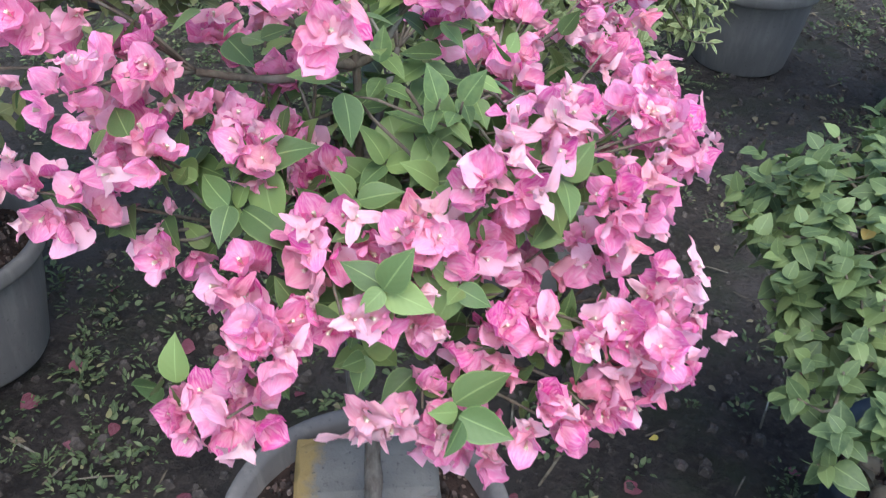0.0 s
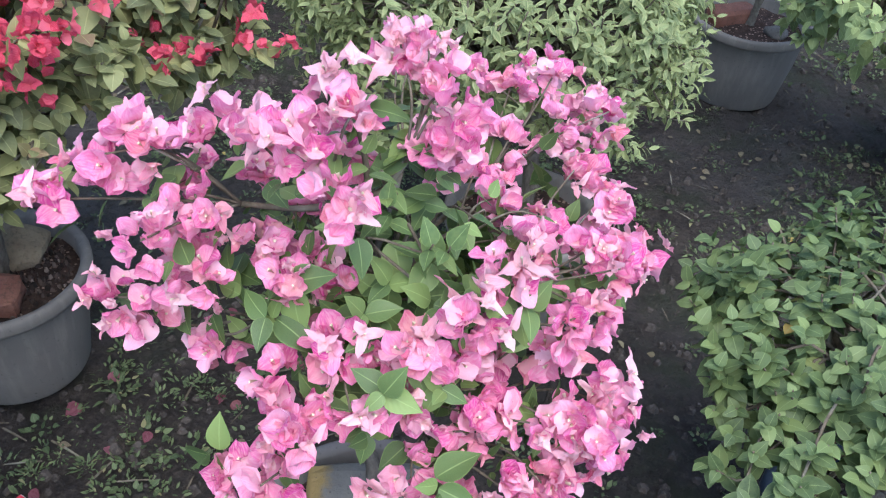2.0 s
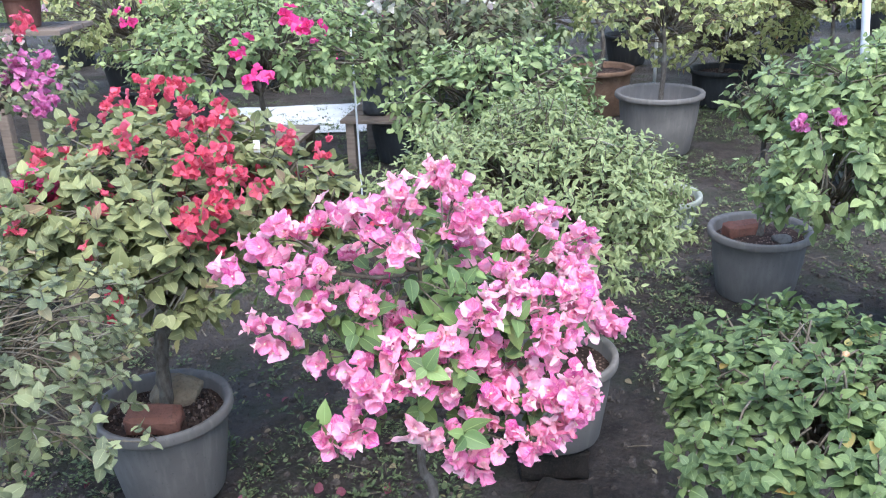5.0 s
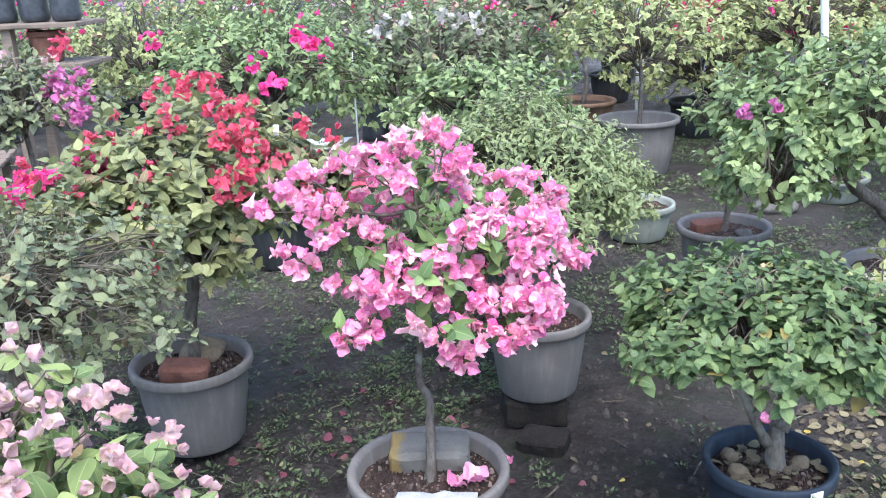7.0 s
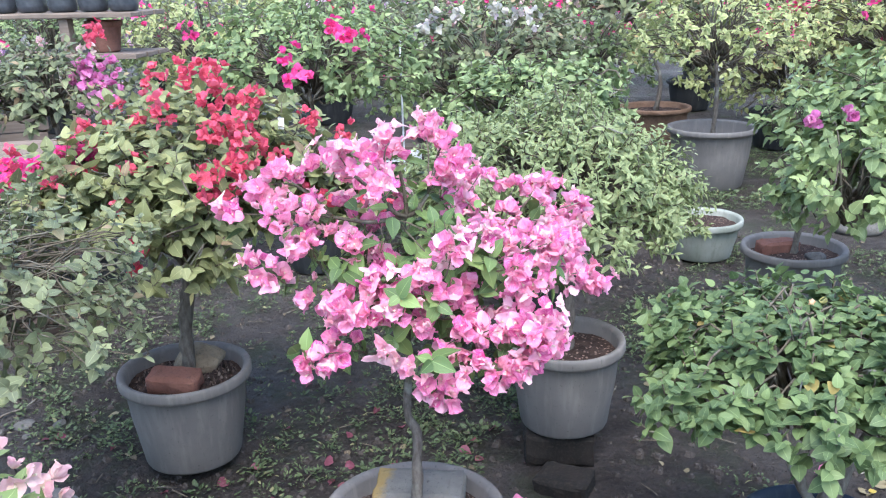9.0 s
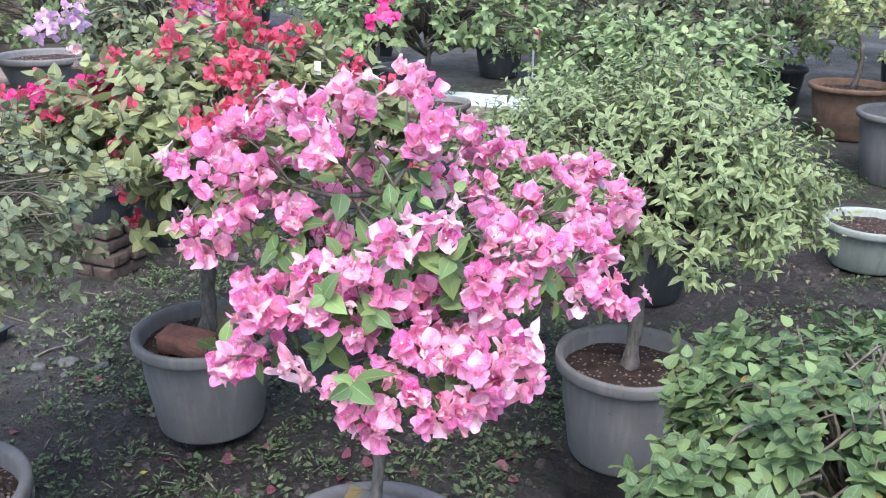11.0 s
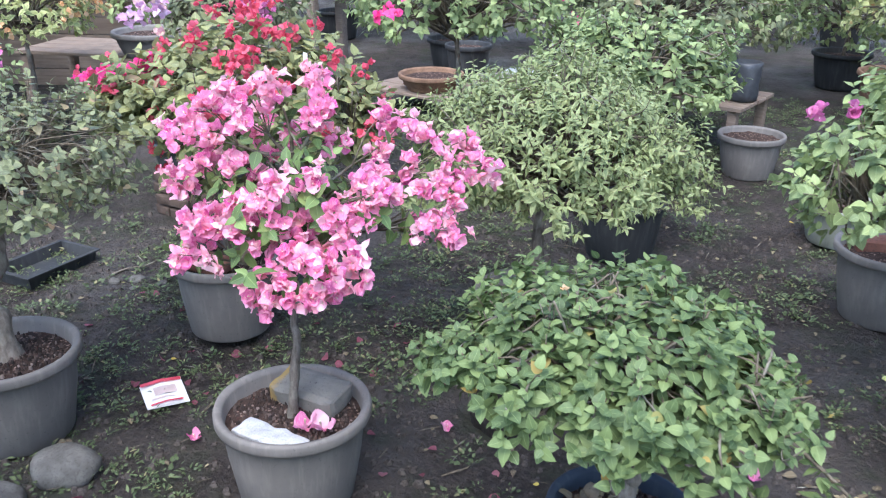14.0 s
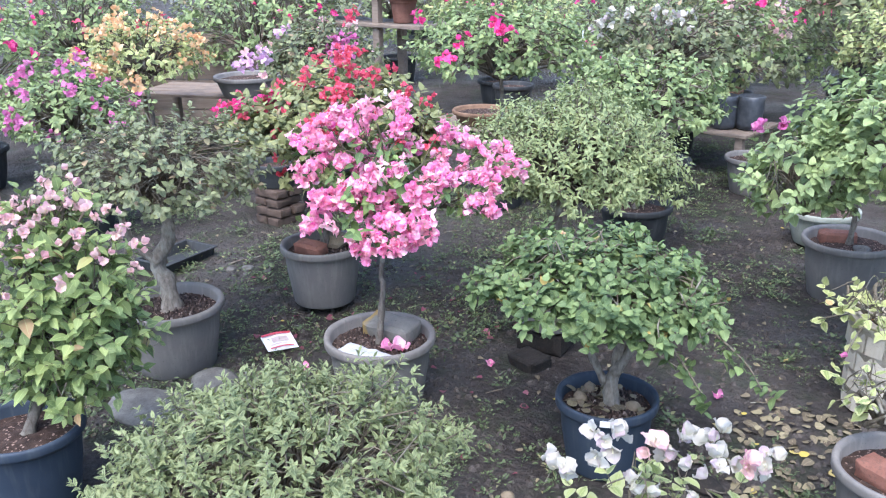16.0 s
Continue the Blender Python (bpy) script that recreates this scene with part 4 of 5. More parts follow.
lathe(g, [(0.15, 0.0), (0.158, 0.004), (0.172, 0.33), (0.176, 0.335), (0.176, 0.36), (0.172, 0.365), (0.150, 0.365), (0.145, 0.30), (0.08, 0.295)], 32)
planter = part("planter", g, CEMENT, sprawl, "round cement planter faced with cream tiles")
tile = bm_mesh("tile", block((0.064, 0.008, 0.074), 0.003, 0.001, 1.0, 1), TILE)
for row in range(4):
    for k in range(15):
        a = 360 / 15 * (k + 0.5 * (row % 2))
        rr = 0.156 + 0.0165 * (row + 0.5) / 4
        part("tile", tile, None, planter).matrix_basis = pose(rr * math.sin(radians(a)), -rr * math.cos(radians(a)), 0.008 + 0.081 * row, -2.5, 0, a)

crowned("potted_bougainvillea", "thin yellowing bougainvillea in a grey pot holding a brick", (1.72, 1.18), (0.19, 0.27, POT_GREY, 0.0),
        [([(0.0, 0.0, 0.2), (-0.04, 0.03, 0.34), (-0.1, 0.06, 0.42)], 0.011, 0.007)],
        [((-0.1, 0.08, 0.42), (0.18, 0.18, 0.09), 12, -0.2)], (LEAF_LIME, LEAVES, 0.05, 4, 70, 0.5), [], seed=14, sparse=True)


# ---- plants further back ----
def backdrop_plant(kind, label, at, z, radii, leaf, flowers=(), seed=20, pot=(0.2, 0.28, POT_BLACK), shoots=130, size=0.047, per=7, low=-0.5, base=0.0, lean=(0, 0), narrow=False, deep=0.045):
    trunk = [([(0, 0, base + pot[1] - deep - 0.015), (0.02, 0.01, base + (z + pot[1]) * 0.4), (lean[0], lean[1], z - radii[2] * 0.4)], 0.02, 0.012)]
    return crowned("potted_bougainvillea", label, at, (*pot, base, deep), trunk, [((lean[0], lean[1], z), radii, shoots, low)],
                   (leaf, NARROWS_LITE if narrow else LEAVES_LITE, size, per, 70, 0.5), flowers, seed, lite=True, group="background plants")


L2 = FLOWERS_LITE
backdrop_plant("b", "bushy green bougainvillea with a few hot pink blooms", (-1.25, 3.2), 1.02, (0.62, 0.5, 0.3), LEAF_GREEN,
               [(HOT, [(0.40, -0.99, 1.08), (0.48, -0.56, 1.18), (0.36, -0.5, 1.22), (0.42, -0.52, 1.2), (-0.5, -0.2, 1.2), (0.2, -0.6, 1.12)], 6, 0.04, 0.035, L2)], 21, shoots=420)
backdrop_plant("b", "dense fresh green bougainvillea in a black pot", (-0.12, 2.95), 0.86, (0.46, 0.42, 0.26), LEAF_GREEN, [], 22, shoots=380)
backdrop_plant("b", "tall airy bougainvillea with white blooms in a black pot", (-0.5, 3.95), 1.05, (0.6, 0.4, 0.3), LEAF_GREY,
               [(WHITE, [(-0.22, -0.37, 1.18), (0.17, -0.32, 1.21), (-0.12, -0.3, 1.22), (0.25, -0.3, 1.2), (-0.3, -0.35, 1.12), (0.1, -0.35, 1.24)], 6, 0.05, 0.036, L2)], 23, shoots=240)
backdrop_plant("b", "old bougainvillea with lilac and purple blooms in a black pot", (-2.15, 2.5), 0.98, (0.40, 0.42, 0.22), LEAF_GREY,
               [(LILAC, [(0.1, -0.6, 1.0), (0.16, -0.54, 1.03), (0.05, -0.62, 0.98), (-0.1, -0.2, 1.12)], 8, 0.05, 0.036, L2), (PURPLE, [(0.31, -0.10, 1.02), (0.38, -0.12, 1.00), (0.25, -0.08, 1.06), (0.33, -0.02, 1.08), (0.20, 0.0, 1.08), (0.36, -0.20, 0.96)], 10, 0.05, 0.034, L2), (BLUSH, 10, 4, 0.04, 0.034, L2), (RED, [(0.2, 0.1, 1.2), (0.1, 0.2, 1.22)], 7, 0.05, 0.032, L2)], 24, shoots=220)
backdrop_plant("b", "orange and yellow flowering bougainvillea in a black pot", (-3.7, 2.2), 0.88, (0.5, 0.45, 0.28), LEAF_LIME, [(ORANGE, 70, 4, 0.05, 0.034, L2)], 25, shoots=240)
backdrop_plant("b", "magenta flowering bougainvillea in a black pot", (-2.85, 1.2), 0.74, (0.45, 0.42, 0.26), LEAF_GREEN, [(PURPLE, 34, 4, 0.045, 0.034, L2), (ORANGE, [(0.55, 0.15, 0.92), (0.5, 0.1, 0.93)], 4, 0.04, 0.036, L2)], 26, shoots=280)
backdrop_plant("b", "yellow-green variegated bougainvillea in a large grey pot", (0.665, 5.3), 0.98, (0.62, 0.5, 0.40), LEAF_LIME, [(HOT, [(0.55, 0.1, 1.36), (0.65, 0.0, 1.3)], 8, 0.08, 0.04, L2)], 27, (0.29, 0.40, POT_GREY), 260, 0.05, deep=0.13)
backdrop_plant("b", "tall yellow-green bougainvillea with pink blooms on top", (1.9, 6.3), 0.98, (0.9, 0.6, 0.38), LEAF_LIME, [(HOT, 40, 4, 0.08, 0.05, L2)], 28, (0.28, 0.38, POT_GREY), 420, 0.055)
backdrop_plant("b", "old bougainvillea with a curved trunk and coral blooms", (0.25, 6.4), 1.2, (0.7, 0.5, 0.28), LEAF_GREY, [(RED, 22, 3, 0.06, 0.045, L2), (BLUSH, 20, 3, 0.06, 0.045, L2)], 29, (0.28, 0.36, CLAY), 130, 0.08, lean=(-0.25, 0.0))
backdrop_plant("b", "reddish-leaved bougainvillea with pale pink blooms in a clay pot", (-0.66, 5.1), 1.05, (0.5, 0.4, 0.32), LEAF_RED, [(BLUSH, 24, 4, 0.05, 0.036, L2), (HOT, 10, 3, 0.05, 0.036, L2)], 30, (0.18, 0.24, CLAY), 90, base=0.33)

far = np.random.default_rng(41)
ROWS_BACK = [(-4.6, 3.9), (-5.2, 5.0), (-3.3, 5.9), (-2.9, 7.4), (-1.2, 6.5), (-1.0, 5.0), (2.6, 3.7), (2.9, 4.9), (3.3, 6.2), (1.5, 7.6), (-0.4, 7.4), (-2.0, 8.4), (0.5, 8.6), (2.8, 7.6), (-4.2, 7.2), (-5.4, 6.6), (4.4, 7.4)]
ROWS_LAST = [(2.2, 9.4), (-1.0, 9.6), (-3.4, 9.6), (-5.6, 8.6), (-6.4, 5.0), (4.2, 9.4), (-5.4, 2.6), (-6.8, 3.4), (-4.4, 1.2), (-7.2, 6.8), (0.6, 10.4), (-2.2, 10.8), (3.4, 10.9), (-4.8, 10.8), (-7.4, 9.2), (1.2, 6.7), (-6.6, 1.4)]
FAR_KINDS = [(LEAF_GREEN, HOT, "green bougainvillea dotted with hot pink blooms in a black pot"), (LEAF_GREY, WHITE, "grey-green bougainvillea dotted with white blooms in a black pot"), (LEAF_LIME, HOT, "yellow-green bougainvillea with pink blooms in a black pot"), (LEAF_GREEN, RED, "green bougainvillea with red blooms in a black pot"), (LEAF_GREY, LILAC, "grey-green bougainvillea with lilac blooms in a black pot")]
for i, (fx, fy) in enumerate(ROWS_BACK + ROWS_LAST):
    fleaf, fbloom, flabel = FAR_KINDS[i % 5]
    fz = 0.74 + 0.25 * far.random()
    backdrop_plant("b", flabel, (fx, fy), fz, (0.72 + 0.2 * far.random(), 0.7, 0.52), fleaf, [(fbloom, 18, 3, 0.06, 0.042, L2)], 50 + i, (0.24, 0.3, POT_BLACK), 420, 0.056, 6, -0.9)


# ---- things in and beside the pots ----
def brick_thing(label, at, size, material, turn=0.0, seed=0.0, name="brick", tilt=(0, 0), group=""):
    ob = solid(name, label, "brick", bm_mesh(name, block(size, 0.012, 0.006, seed, 5), material), at, turn, group)
    ob.matrix_basis = pose(*at, tilt[0], tilt[1], turn)
    return ob


brick_thing("mossy grey paving block lying in the pot behind the trunk", (-0.018, 0.935, 0.245), (0.21, 0.115, 0.066), PAVER, 10, 1.0, "paving_block", (9, 0))
sheet = bm_mesh("foam_board", block((0.20, 0.075, 0.014), 0.004, 0.010, 5.0, 6), FOAM)
solid("foam_board", "broken white foam board lying on the pot soil", "foam", sheet, (0.035, 0.735, 0.252), 6)
brick_thing("red brick lying on the soil of the grey pot", (-0.868, 1.272, 0.285), (0.15, 0.085, 0.06), BRICK, 12, 2.0, tilt=(8, 4))
solid("stone", "tan stone beside the trunk in the grey pot", "stone", bm_mesh("stone", boulder((0.15, 0.12, 0.10), 3.0), STONE_TAN, False), (-0.875, 1.43, 0.275), 30)
brick_thing("brown brick lying in the grey pot of a slender tree", (0.92, 3.04, 0.25), (0.17, 0.09, 0.06), BRICK, 25, 3.0)
solid("stone", "white stone on the soil of the grey pot", "stone", bm_mesh("stone", boulder((0.08, 0.07, 0.05), 4.0), STONE, True), (1.06, 2.95, 0.25))
brick_thing("red brick in the grey pot of a thin yellowing plant", (1.70, 1.12, 0.225), (0.18, 0.09, 0.06), BRICK, -20, 4.0)
pot_stones = bm_mesh("stone", boulder((0.055, 0.045, 0.045), 6.0, 0.15, 2), STONE_TAN, True)
for a, q in ((0.3, 0.085), (2.7, 0.10), (3.5, 0.085)):
    solid("stone", "small tan stone on the soil of the dark blue pot", "stone", pot_stones, (0.857 + q * math.cos(a), 1.034 + q * math.sin(a), 0.212), a * 50, "stones in the dark blue pot")

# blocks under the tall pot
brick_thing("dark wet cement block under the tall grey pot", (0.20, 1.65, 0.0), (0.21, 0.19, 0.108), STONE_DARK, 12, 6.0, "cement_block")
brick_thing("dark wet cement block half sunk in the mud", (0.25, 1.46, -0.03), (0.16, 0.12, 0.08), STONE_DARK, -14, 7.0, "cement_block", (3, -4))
# stones on the ground
solid("stone", "broad flat grey stone sunk in the soil", "stone", bm_mesh("stone", boulder((0.34, 0.26, 0.10), 8.0, 0.12), STONE, True), (-0.62, 0.24, -0.02), 20)
solid("stone", "rounded grey stone lying on the soil", "stone", bm_mesh("stone", boulder((0.19, 0.15, 0.12), 9.0, 0.10), STONE, True), (-0.57, 0.50, -0.012), 35)
solid("stone", "smooth pale stone lying beyond the pots", "stone", bm_mesh("stone", boulder((0.27, 0.17, 0.12), 10.0, 0.08), STONE, True), (1.44, 4.29, -0.01), 5)
solid("stone", "half sunk grey stone by the dark blue pot", "stone", bm_mesh("stone", boulder((0.17, 0.09, 0.05), 11.0, 0.12), STONE_DARK, True), (1.16, 1.12, -0.01), -10)

# the stack of old bricks with a dark pot on it
for i in range(4):
    for j in range(2):
        brick_thing("dirty old brick in a low loose stack", (-2.10 + 0.015 * math.sin(i * 2.1) + (0 if i % 2 else 0.055 * (2 * j - 1)), 2.07 + (0.055 * (2 * j - 1) if i % 2 else 0), 0.058 * i), (0.215 if i % 2 else 0.105, 0.105 if i % 2 else 0.215, 0.057), BRICK_OLD, 8 * math.sin(i), 12.0 + i * 2 + j, group="brick stack")
dark_bowl = thing("plant_pot", "dark plastic pot standing on the brick stack", "pot", (-2.10, 2.07, 0.232))
plant_pot(dark_bowl, 0.14, 0.15, POT_BLACK, sides=32)

# the printed card on the ground
card = thing("seed_packet", "white printed packet with a red top lying on the soil", "packet", (-0.698, 0.918, 0.014), 65)
card.scale = (0.88, 0.92, 1.0)
g = Geo()
g.add([(-0.075, -0.078, 0.004), (0.075, -0.078, 0.0), (0.075, 0.078, 0.012), (-0.075, 0.078, 0.006), (-0.075, -0.078, 0.0), (0.075, -0.078, -0.004), (0.075, 0.078, 0.008), (-0.075, 0.078, 0.002), (0, -0.078, 0.010), (0, 0.078, 0.016)],
      [(0, 8, 9, 3), (8, 1, 2, 9), (7, 6, 5, 4), (0, 4, 5, 1, 8), (1, 5, 6, 2), (2, 6, 7, 3, 9), (3, 7, 4, 0)])
part("sleeve", g, PAPER, card, smooth=False)
for nm, mt, x0, x1, y0, y1 in (("red_band", INK_RED, -0.073, 0.073, 0.056, 0.077), ("print_bar", INK_GREY, -0.035, 0.045, -0.02, 0.03), ("print_bar", INK_GREY, -0.05, 0.03, -0.045, -0.037), ("red_band", INK_RED, -0.06, 0.055, -0.076, -0.066)):
    g = Geo()
    zs = lambda x, y: 0.0115 + 0.0065 * (1 - abs(x) / 0.075) + 0.003 * y / 0.078
    g.add([(x, y, zs(x, y)) for x in (x0, 0.0, x1) for y in (y0, y1)], [(0, 2, 3, 1), (2, 4, 5, 3)])
    part(nm, g, mt, card, smooth=False)
g = Geo()
g.add([(x, y, z) for x in (-0.018, 0.018) for y in (-0.0025, 0.0005) for z in (0, 0.02)], [(0, 1, 3, 2), (4, 6, 7, 5), (0, 4, 5, 1), (2, 3, 7, 6), (0, 2, 6, 4), (1, 5, 7, 3)])
label_tag = thing("price_sticker", "small white sticker on the rim of the dark blue pot", "sticker", (0.9425, 0.885, 0.234), 30, data=g.mesh("price_sticker", PAPER, False))

# a bare stick and rubble left on the soil behind the bonsai
g = Geo()
tube(g, [(-0.16, 0.0, 0.008), (-0.05, 0.012, 0.014), (0.06, -0.006, 0.012), (0.17, 0.004, 0.02)], 0.007, 0.004, 7, 4, 0.3)
thing("stick", "bare grey stick lying on the soil", "stick", (-1.66, 1.465, height(-1.66, 1.465)), 77, data=g.mesh("stick", BARK_PALE)).scale = (0.6, 0.6, 0.8)
for i, (sx, sy, sr) in enumerate(((-1.63, 1.345, 0.06), (-1.57, 1.41, 0.075), (-1.47, 1.46, 0.05), (-1.52, 1.36, 0.04))):
    solid("stone", "pale broken piece of rubble on the soil", "stone", bm_mesh("stone", boulder((sr, sr * 0.7, sr * 0.45), 14.0 + i, 0.16, 2), STONE), (sx, sy, height(sx, sy) - 0.006), 40 * i, "rubble on the soil")

# ---- bowls, benches and racks further back ----
def bowl(label, at, r, h, material):
    b = thing("bonsai_bowl", label, "bowl", at)
    plant_pot(b, r, h, material, sides=36)
    return b


bowl("white rimmed shallow bonsai bowl on the soil", (0.62, 3.75, 0.0), 0.20, 0.2, POT_WHITE)
low_pot = thing("plant_pot", "grey plastic pot of soil standing before the bench", "pot", (-0.10, 4.50, 0.0))
plant_pot(low_pot, 0.19, 0.25, POT_GREY, sides=36)
bowl("long pale planter bowl on the soil", (1.82, 4.6, 0.0), 0.22, 0.16, POT_WHITE)
bowl("brown clay bonsai bowl on a low table", (-2.46, 4.52, 0.18), 0.24, 0.12, CLAY)
bowl("black plastic pot on a low table", (-2.46, 4.97, 0.18), 0.18, 0.27, POT_BLACK)
bowl("shallow grey bonsai bowl on a low table", (-2.02, 4.70, 0.18), 0.2, 0.11, POT_GREY)


def board(size, seed):
    return bm_mesh("plank", block(size, 0.006, 0.003, seed, 3), PLANK)


def bench(label, at, length, depth, high, planks=4, turn=0.0, material=PLANK):
    b = thing("plank_bench", label, "bench", at, turn)
    w = depth / planks
    for i in range(planks):
        part("plank", board((length, w - 0.008, 0.028), i + length), None, b).matrix_basis = pose(0, -depth / 2 + w * (i + 0.5), high - 0.028)
    leg = bm_mesh("leg", block((0.06, 0.06, high - 0.028), 0.005, 0.003, 3.0, 2), PLANK)
    for sx in (-1, 1):
        for sy in (-1, 1):
            part("leg", leg, None, b).matrix_basis = pose(sx * (length / 2 - 0.06), sy * (depth / 2 - 0.05), 0)
    return b


bench("low weathered plank bench with black grow bags on it", (-0.80, 5.0, 0), 1.1, 0.6, 0.33)
bench("low plank table carrying bonsai bowls", (-2.3, 4.75, 0), 1.3, 0.9, 0.18)
bench("long weathered plank table behind the flowers", (-3.75, 3.1, 0), 1.7, 0.6, 0.52, turn=25)
bag_shape = Geo()
lathe(bag_shape, [(0.07, 0.0), (0.088, 0.01), (0.094, 0.05), (0.090, 0.10), (0.096, 0.15), (0.092, 0.20), (0.096, 0.235), (0.090, 0.238), (0.086, 0.215), (0.03, 0.218)], 26, 0.16, 4.0)
grow = bag_shape.mesh("grow_bag", BAG)
for i, (x, y) in enumerate(((-1.15, 4.9), (-0.93, 4.86), (-0.71, 4.9), (-0.50, 4.87), (-0.34, 4.95))):
    solid("grow_bag", "black plastic grow bag on the low plank bench", "grow bag", grow, (x, y, 0.331), i * 37, "grow bags on the bench")

rack = thing("plant_rack", "two-tier wooden rack holding black grow bags", "rack", (-3.75, 4.45, 0.0), 6)
for z in (0.93, 1.19):
    for i in range(3):
        part("plank", board((1.6, 0.15, 0.035), i + z), None, rack).matrix_basis = pose(0, -0.16 + 0.16 * i, z)
post = bm_mesh("post", block((0.07, 0.07, 1.19), 0.006, 0.003, 5.0, 3), PLANK)
for sx in (-0.72, 0.3):
    for sy in (-0.17, 0.17):
        part("post", post, None, rack).matrix_basis = pose(sx, sy, 0)
for i in range(7):
    solid("grow_bag", "black plastic grow bag on the wooden rack", "grow bag", grow, (-4.4 + 0.22 * i, 4.34 + 0.02 * i, 1.226), i * 23, "grow bags on the rack")
small_pot = thing("plant_pot", "small terracotta pot on the lower tier of the rack", "pot", (-3.25, 4.45, 0.966))
plant_pot(small_pot, 0.12, 0.2, BRICK, sides=32)
grey_bowl = thing("plant_pot", "wide grey pot on the long plank table", "pot", (-3.5, 2.95, 0.52))
plant_pot(grey_bowl, 0.26, 0.16, POT_GREY, sides=36)

# the low wall of rough boards behind the table
fence = tagged(new("low_wall"), "low wall of stacked weathered boards", "wall", kind="structure")
fence.matrix_basis = pose(-4.9, 3.75, 0, 0, 0, 35)
for i in range(6):
    part("board", board((2.6, 0.05, 0.135), 20 + i), None, fence).matrix_basis = pose(0.03 * math.sin(i * 2), 0, 0.14 * i)


def stake(label, at, r, high, material, name="stake", lean=0.0):
    g = Geo()
    tube(g, [(0, 0, -0.05), (lean / 2, 0, high / 2), (lean, 0, high)], r, r, 10, 3)
    return thing(name, label, "pole", at, data=g.mesh(name, material))


stake("white plastic pipe standing upright among the plants", (1.925, 5.2, 0), 0.025, 1.9, PIPE, "pipe", -0.172)
stake("thin white stake tied to a plant", (-0.91, 3.6, 0), 0.005, 1.1, PIPE)
stake("thin white stake in a far pot", (0.72, 7.2, 0), 0.015, 1.6, PIPE)
g = Geo()
nx = 12
g.add([(-1.0 + 1.6 * i / nx, -0.5 + 1.0 * j / nx, 0.012 + 0.012 * noise.noise(Vector((i * 0.9, j * 0.9, 5)))) for j in range(nx + 1) for i in range(nx + 1)], [(j * (nx + 1) + i, j * (nx + 1) + i + 1, (j + 1) * (nx + 1) + i + 1, (j + 1) * (nx + 1) + i) for j in range(nx) for i in range(nx)])
thing("plastic_sheet", "pale wrinkled plastic sheet spread on the soil", "sheet", (-1.9, 6.1, 0.0), 12, data=g.mesh("plastic_sheet", SHEET))

# ---- litter and weeds ----
lit = np.random.default_rng(77)


def clear_of_pots(x, y):
    return all((x - a) ** 2 + (y - b) ** 2 > c * c for a, b, c in ((-0.008, 0.854, 0.17), (-0.884, 1.352, 0.17), (-0.88, 0.53, 0.15), (0.857, 1.034, 0.14), (0.65, -0.13, 0.16), (0.981, 3.016, 0.17), (1.62, 2.6, 0.18), (1.47, 2.03, 0.16), (1.72, 1.18, 0.15), (0.2, 1.6, 0.22), (-0.40, -0.30, 0.15), (1.52, 0.12, 0.13)))


def weeds():
    """Low weeds in clumps, with bare soil between them."""
    g = Geo()
    clumps = 0
    while clumps < 9000:
        x, y = lit.uniform(-3.0, 2.6), -0.3 + 7.0 * lit.random() ** 1.25
        thick = noise.noise(Vector((x * 1.5 + 3, y * 1.5, 9))) + 0.5 * noise.noise(Vector((x * 4.5, y * 4.5, 1)))
        thick += 0.34 * math.exp(-((x + 0.9) ** 2 + (y - 1.6) ** 2) / 1.2) - 0.40 * math.exp(-((x - 0.35) ** 2 / 0.16 + (y - 1.1) ** 2 / 0.35)) - 0.3 * math.exp(-((x - 1.0) ** 2 / 0.2 + (y - 1.9) ** 2 / 0.3))
        if thick < lit.uniform(-0.35, 0.45) or not clear_of_pots(x, y):
            continue
        clumps += 1
        big = lit.random() ** 1.8
        wide = 0.012 + 0.035 * big
        kind = lit.integers(0, 3)
        form = (NARROWS_LITE + LEAVES_LITE[:1])[kind]
        base = np.array((x, y, height(x, y)))
        for k in range(lit.integers(7, 24)):
            a, q = lit.uniform(0, 6.28), lit.random() ** 0.6
            away = np.array((math.cos(a), math.sin(a), 0))
            f = away * (0.4 + 0.6 * q) + np.array((0, 0, lit.uniform(0.0, 0.9)))
            s = (0.009 + 0.011 * big) * lit.uniform(0.6, 1.3)
            m = frame_of(f, np.array((0, 0, 1.0)) + lit.normal(size=3) * 0.35, s, base + away * wide * q + np.array((0, 0, (0.006 + 0.045 * big * (1 - 0.6 * q)) * lit.random())))
            g.add(form[0] @ m[:3, :3].T + m[:3, 3], form[1], form[2])
    tagged(new("weeds", g.mesh("weeds", LEAF_WEED)), "low green weeds in clumps over the damp soil", "weeds", kind="stuff")


weeds()


def scattered(name, label, category, material, forms, count, box, size, flat=0.25):
    g = Geo()
    x0, x1, y0, y1 = box
    while count:
        x, y = lit.uniform(x0, x1), lit.uniform(y0, y1)
        if not clear_of_pots(x, y):
            continue
        count -= 1
        a = lit.uniform(0, 6.28)
        m = frame_of(np.array((math.cos(a), math.sin(a), 0.1 * lit.normal())), np.array((0, 0, 1.0)) + lit.normal(size=3) * flat, size * lit.uniform(0.6, 1.3), np.array((x, y, height(x, y) + 0.008)))
        form = forms[lit.integers(0, len(forms))]
        g.add(form[0] @ m[:3, :3].T + m[:3, 3], form[1], form[2])
    tagged(new(name, g.mesh(name, material)), label, category, kind="stuff")


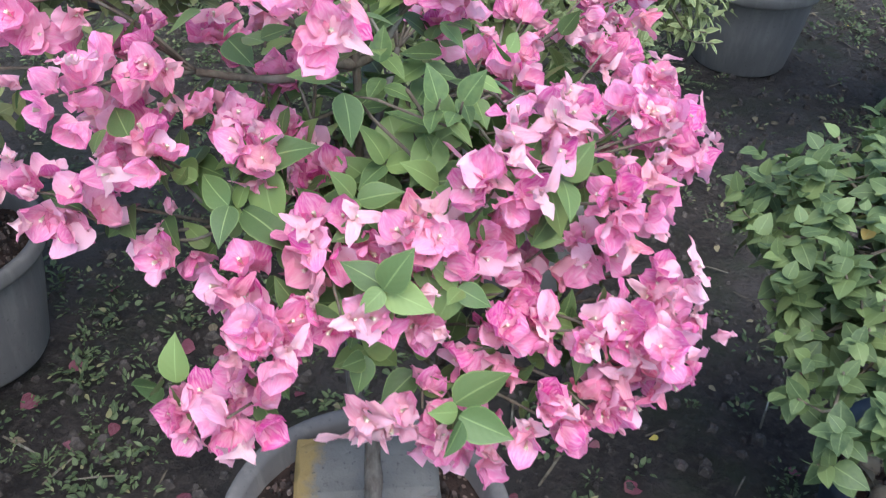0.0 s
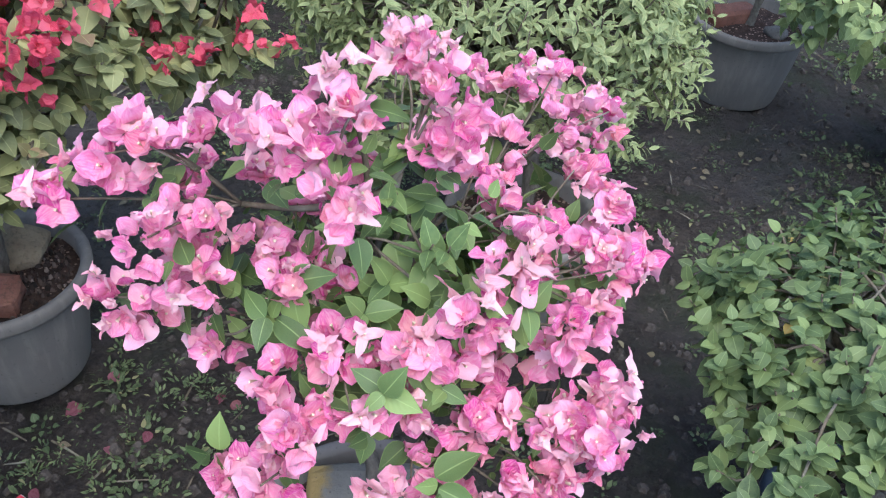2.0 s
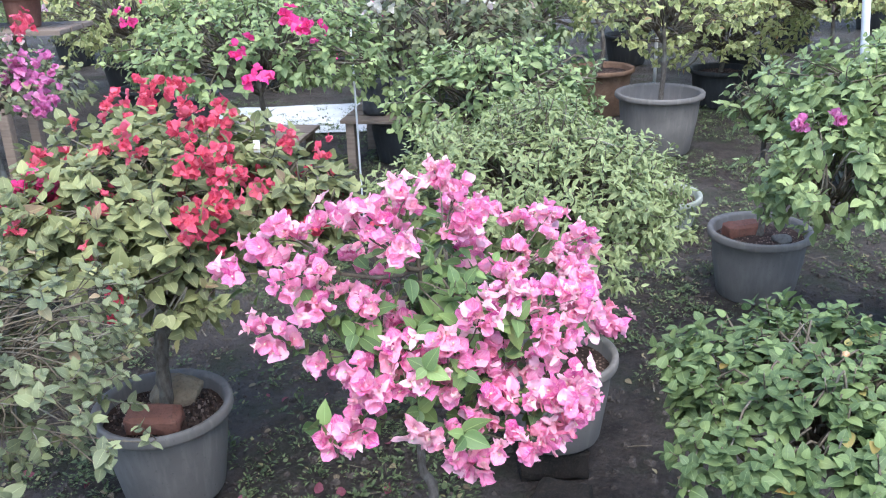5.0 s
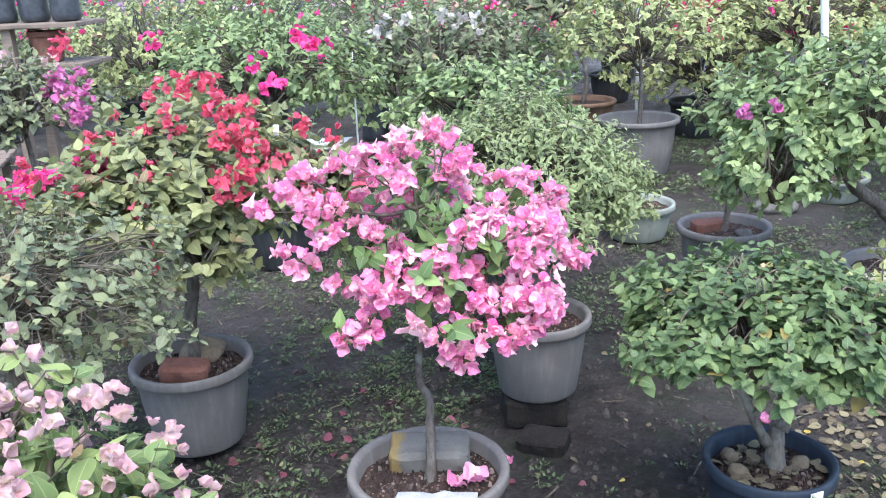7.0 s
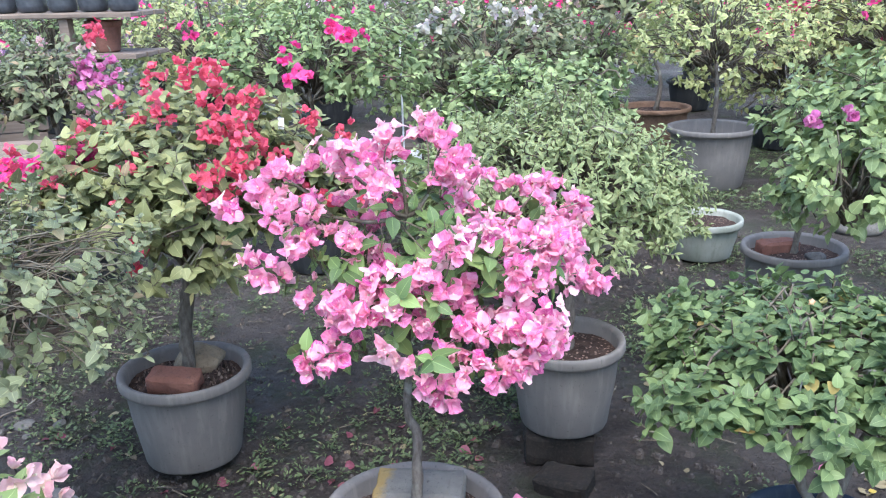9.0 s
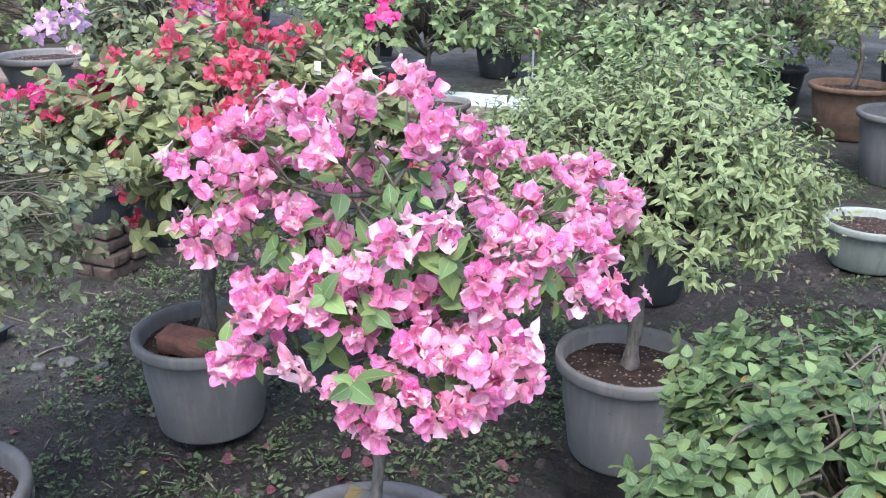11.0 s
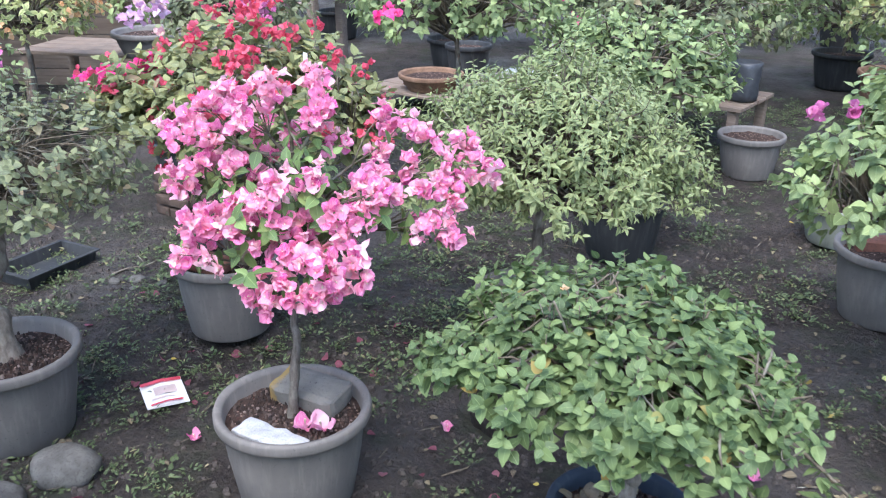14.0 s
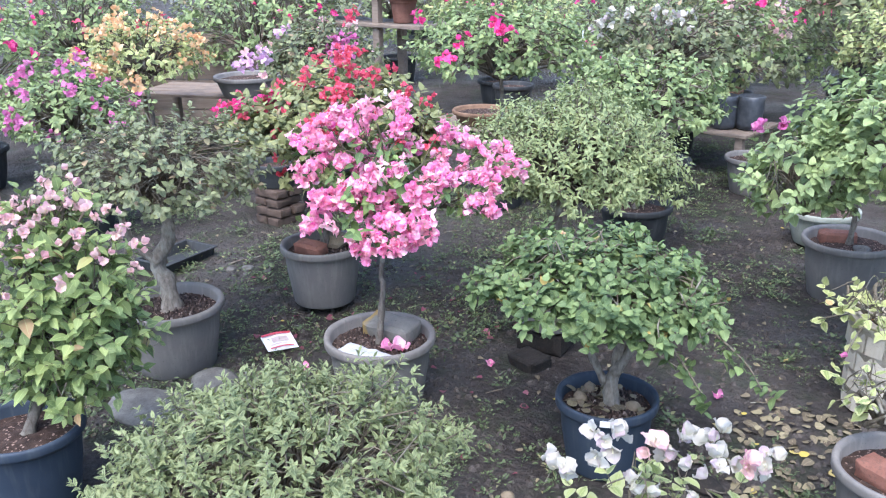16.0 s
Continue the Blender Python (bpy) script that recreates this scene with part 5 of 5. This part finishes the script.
scattered("fallen_leaves", "dry yellow and brown leaves fallen on the soil", "fallen leaves", LEAF_DRY, LEAVES_LITE, 620, (-2.2, 2.3, 0.0, 4.2), 0.024)
scattered("fallen_leaves", "thick litter of yellow leaves on the soil", "fallen leaves", LEAF_DRY, LEAVES, 260, (1.05, 1.75, 1.15, 1.85), 0.036)
bract_litter = [blade(HEART_LITE, 3, 0.5, 0.2), blade(HEART_LITE, 3, 0.3, 0.4)]
scattered("fallen_bracts", "wilted pink bracts fallen on the soil", "fallen petals", WILTED, bract_litter, 30, (-0.9, 0.9, 0.3, 1.8), 0.032, 0.5)
scattered("fallen_bracts", "wilted red bracts fallen on the soil", "fallen petals", WILTED, bract_litter, 24, (-1.5, -0.2, 0.9, 2.0), 0.03, 0.5)
scattered("sticks", "small dry twigs and bits lying on the soil", "twigs", TWIG, [blade([(0, 0.03), (0.5, 0.035), (1, 0.02)], 3, 0.6, 0.05)], 420, (-2.2, 2.2, 0.0, 3.5), 0.07, 0.2)
g = Geo()
for _ in range(15000):
    x, y = lit.uniform(-2.3, 2.3), 4.0 * lit.random() ** 1.2
    r = 0.003 + 0.016 * lit.random() ** 4
    a = lit.uniform(0, 6.28, 6)
    v = [(x + r * math.cos(t) * lit.uniform(0.7, 1.2), y + r * math.sin(t) * lit.uniform(0.7, 1.2), height(x, y) - 0.002) for t in np.linspace(0, 6.28, 6)[:5]]
    v += [(x + (q[0] - x) * 0.55, y + (q[1] - y) * 0.55, q[2] + r * lit.uniform(0.6, 1.0)) for q in v]
    g.add(v, [(i, (i + 1) % 5, 5 + (i + 1) % 5, 5 + i) for i in range(5)] + [(5, 6, 7, 8, 9)])
tagged(new("pebbles", g.mesh("pebbles", CLOD, False)), "dark clods and small pebbles lying on the soil", "pebbles", kind="stuff")
for bx, by, bz, bt in ((0.075, 0.815, 0.258, 0), (0.12, 0.835, 0.262, 120)):
    g = Geo()
    g.add(*moved(FLOWERS[1], frame_of(np.array((1.0, 0.2, 0.0)), np.array((0.0, 0.2, 1.0)), 0.05, np.zeros(3))))
    thing("fallen_bloom", "fallen pink bloom lying on the pot soil", "flower", (bx, by, bz), bt, "fallen blooms", g.mesh("fallen_bloom", PINK))

# single blooms lying on the soil
for label, mat, bx, by, bt in (("fallen purple bloom lying on the soil", PURPLE, 0.965, 1.676, 40), ("fallen pink bloom lying on the soil", PINK, 0.14, 1.335, 200), ("fallen pink bloom lying on the soil", PINK, -0.42, 0.823, 80)):
    g = Geo()
    g.add(*moved(FLOWERS[1], frame_of(np.array((1.0, 0.2, 0.0)), np.array((0.0, 0.2, 1.0)), 0.034, np.zeros(3))))
    thing("fallen_bloom", label, "flower", (bx, by, height(bx, by) + 0.008), bt, "fallen blooms", g.mesh("fallen_bloom", mat))
solid("stone", "small tan stone lying on the bare soil", "stone", bm_mesh("stone", boulder((0.05, 0.045, 0.04), 21.0, 0.1, 2), STONE_TAN, True), (0.729, 0.67, height(0.729, 0.67) - 0.004), 30)


def seed_tray():
    """A shallow open tray with a turned-out lip."""
    g = Geo()
    rings = [(0.165, 0.10, 0.0), (0.175, 0.108, 0.052), (0.188, 0.121, 0.054), (0.188, 0.121, 0.060), (0.171, 0.104, 0.060), (0.160, 0.094, 0.010)]
    v = [(sx * a, sy * b, z) for a, b, z in rings for sx, sy in ((-1, -1), (1, -1), (1, 1), (-1, 1))]
    f = [(4 * i + k, 4 * i + (k + 1) % 4, 4 * i + 4 + (k + 1) % 4, 4 * i + 4 + k) for i in range(5) for k in range(4)]
    g.add(v, f + [(3, 2, 1, 0), (20, 21, 22, 23)])
    return g.mesh("seed_tray", POT_BLACK, False)


solid("seed_tray", "empty black plastic seed tray lying on the soil", "tray", seed_tray(), (-1.95, 1.23, height(-1.95, 1.23) + 0.002), 100)

# dry leaves on the soil of the dark blue pot
g = Geo()
for _ in range(46):
    a, q = lit.uniform(0, 6.28), 0.13 * lit.random() ** 0.6
    m = frame_of(np.array((lit.normal(), lit.normal(), 0.1)), np.array((0, 0, 1.0)) + lit.normal(size=3) * 0.3, lit.uniform(0.025, 0.045), np.array((q * math.cos(a), q * math.sin(a), 0.008)))
    g.add(*moved(LEAVES[lit.integers(0, 4)], m))
thing("leaf_litter", "dry yellow leaves on the soil of the dark blue pot", "fallen leaves", (0.857, 1.034, 0.225), data=g.mesh("leaf_litter", LEAF_DRY), kind="stuff")

# bark chips and crumbs on the soil of the nearest pots
for cx, cy, cz, cr in ((-0.008, 0.854, 0.246, 0.165), (-0.884, 1.352, 0.281, 0.15), (0.857, 1.034, 0.219, 0.13), (-0.88, 0.53, 0.251, 0.17)):
    g = Geo()
    for _ in range(520):
        a, q = lit.uniform(0, 6.28), cr * lit.random() ** 0.5
        x, y, r = q * math.cos(a), q * math.sin(a), 0.0025 + 0.0055 * lit.random() ** 2
        v = [(x + r * math.cos(t) * lit.uniform(0.6, 1.3), y + r * math.sin(t) * lit.uniform(0.6, 1.3), 0.010 * (1 - (q / cr) ** 2) - 0.004) for t in np.linspace(0, 6.28, 6)[:5]]
        v += [(x + (p[0] - x) * 0.6, y + (p[1] - y) * 0.6, p[2] + 0.006 + r * lit.uniform(0.3, 1.0)) for p in v]
        g.add(v, [(i, (i + 1) % 5, 5 + (i + 1) % 5, 5 + i) for i in range(5)] + [(5, 6, 7, 8, 9)])
    thing("soil_crumbs", "brown bark chips and crumbs on the pot soil", "soil crumbs", (cx, cy, cz), data=g.mesh("soil_crumbs", CRUMB, False), kind="stuff")
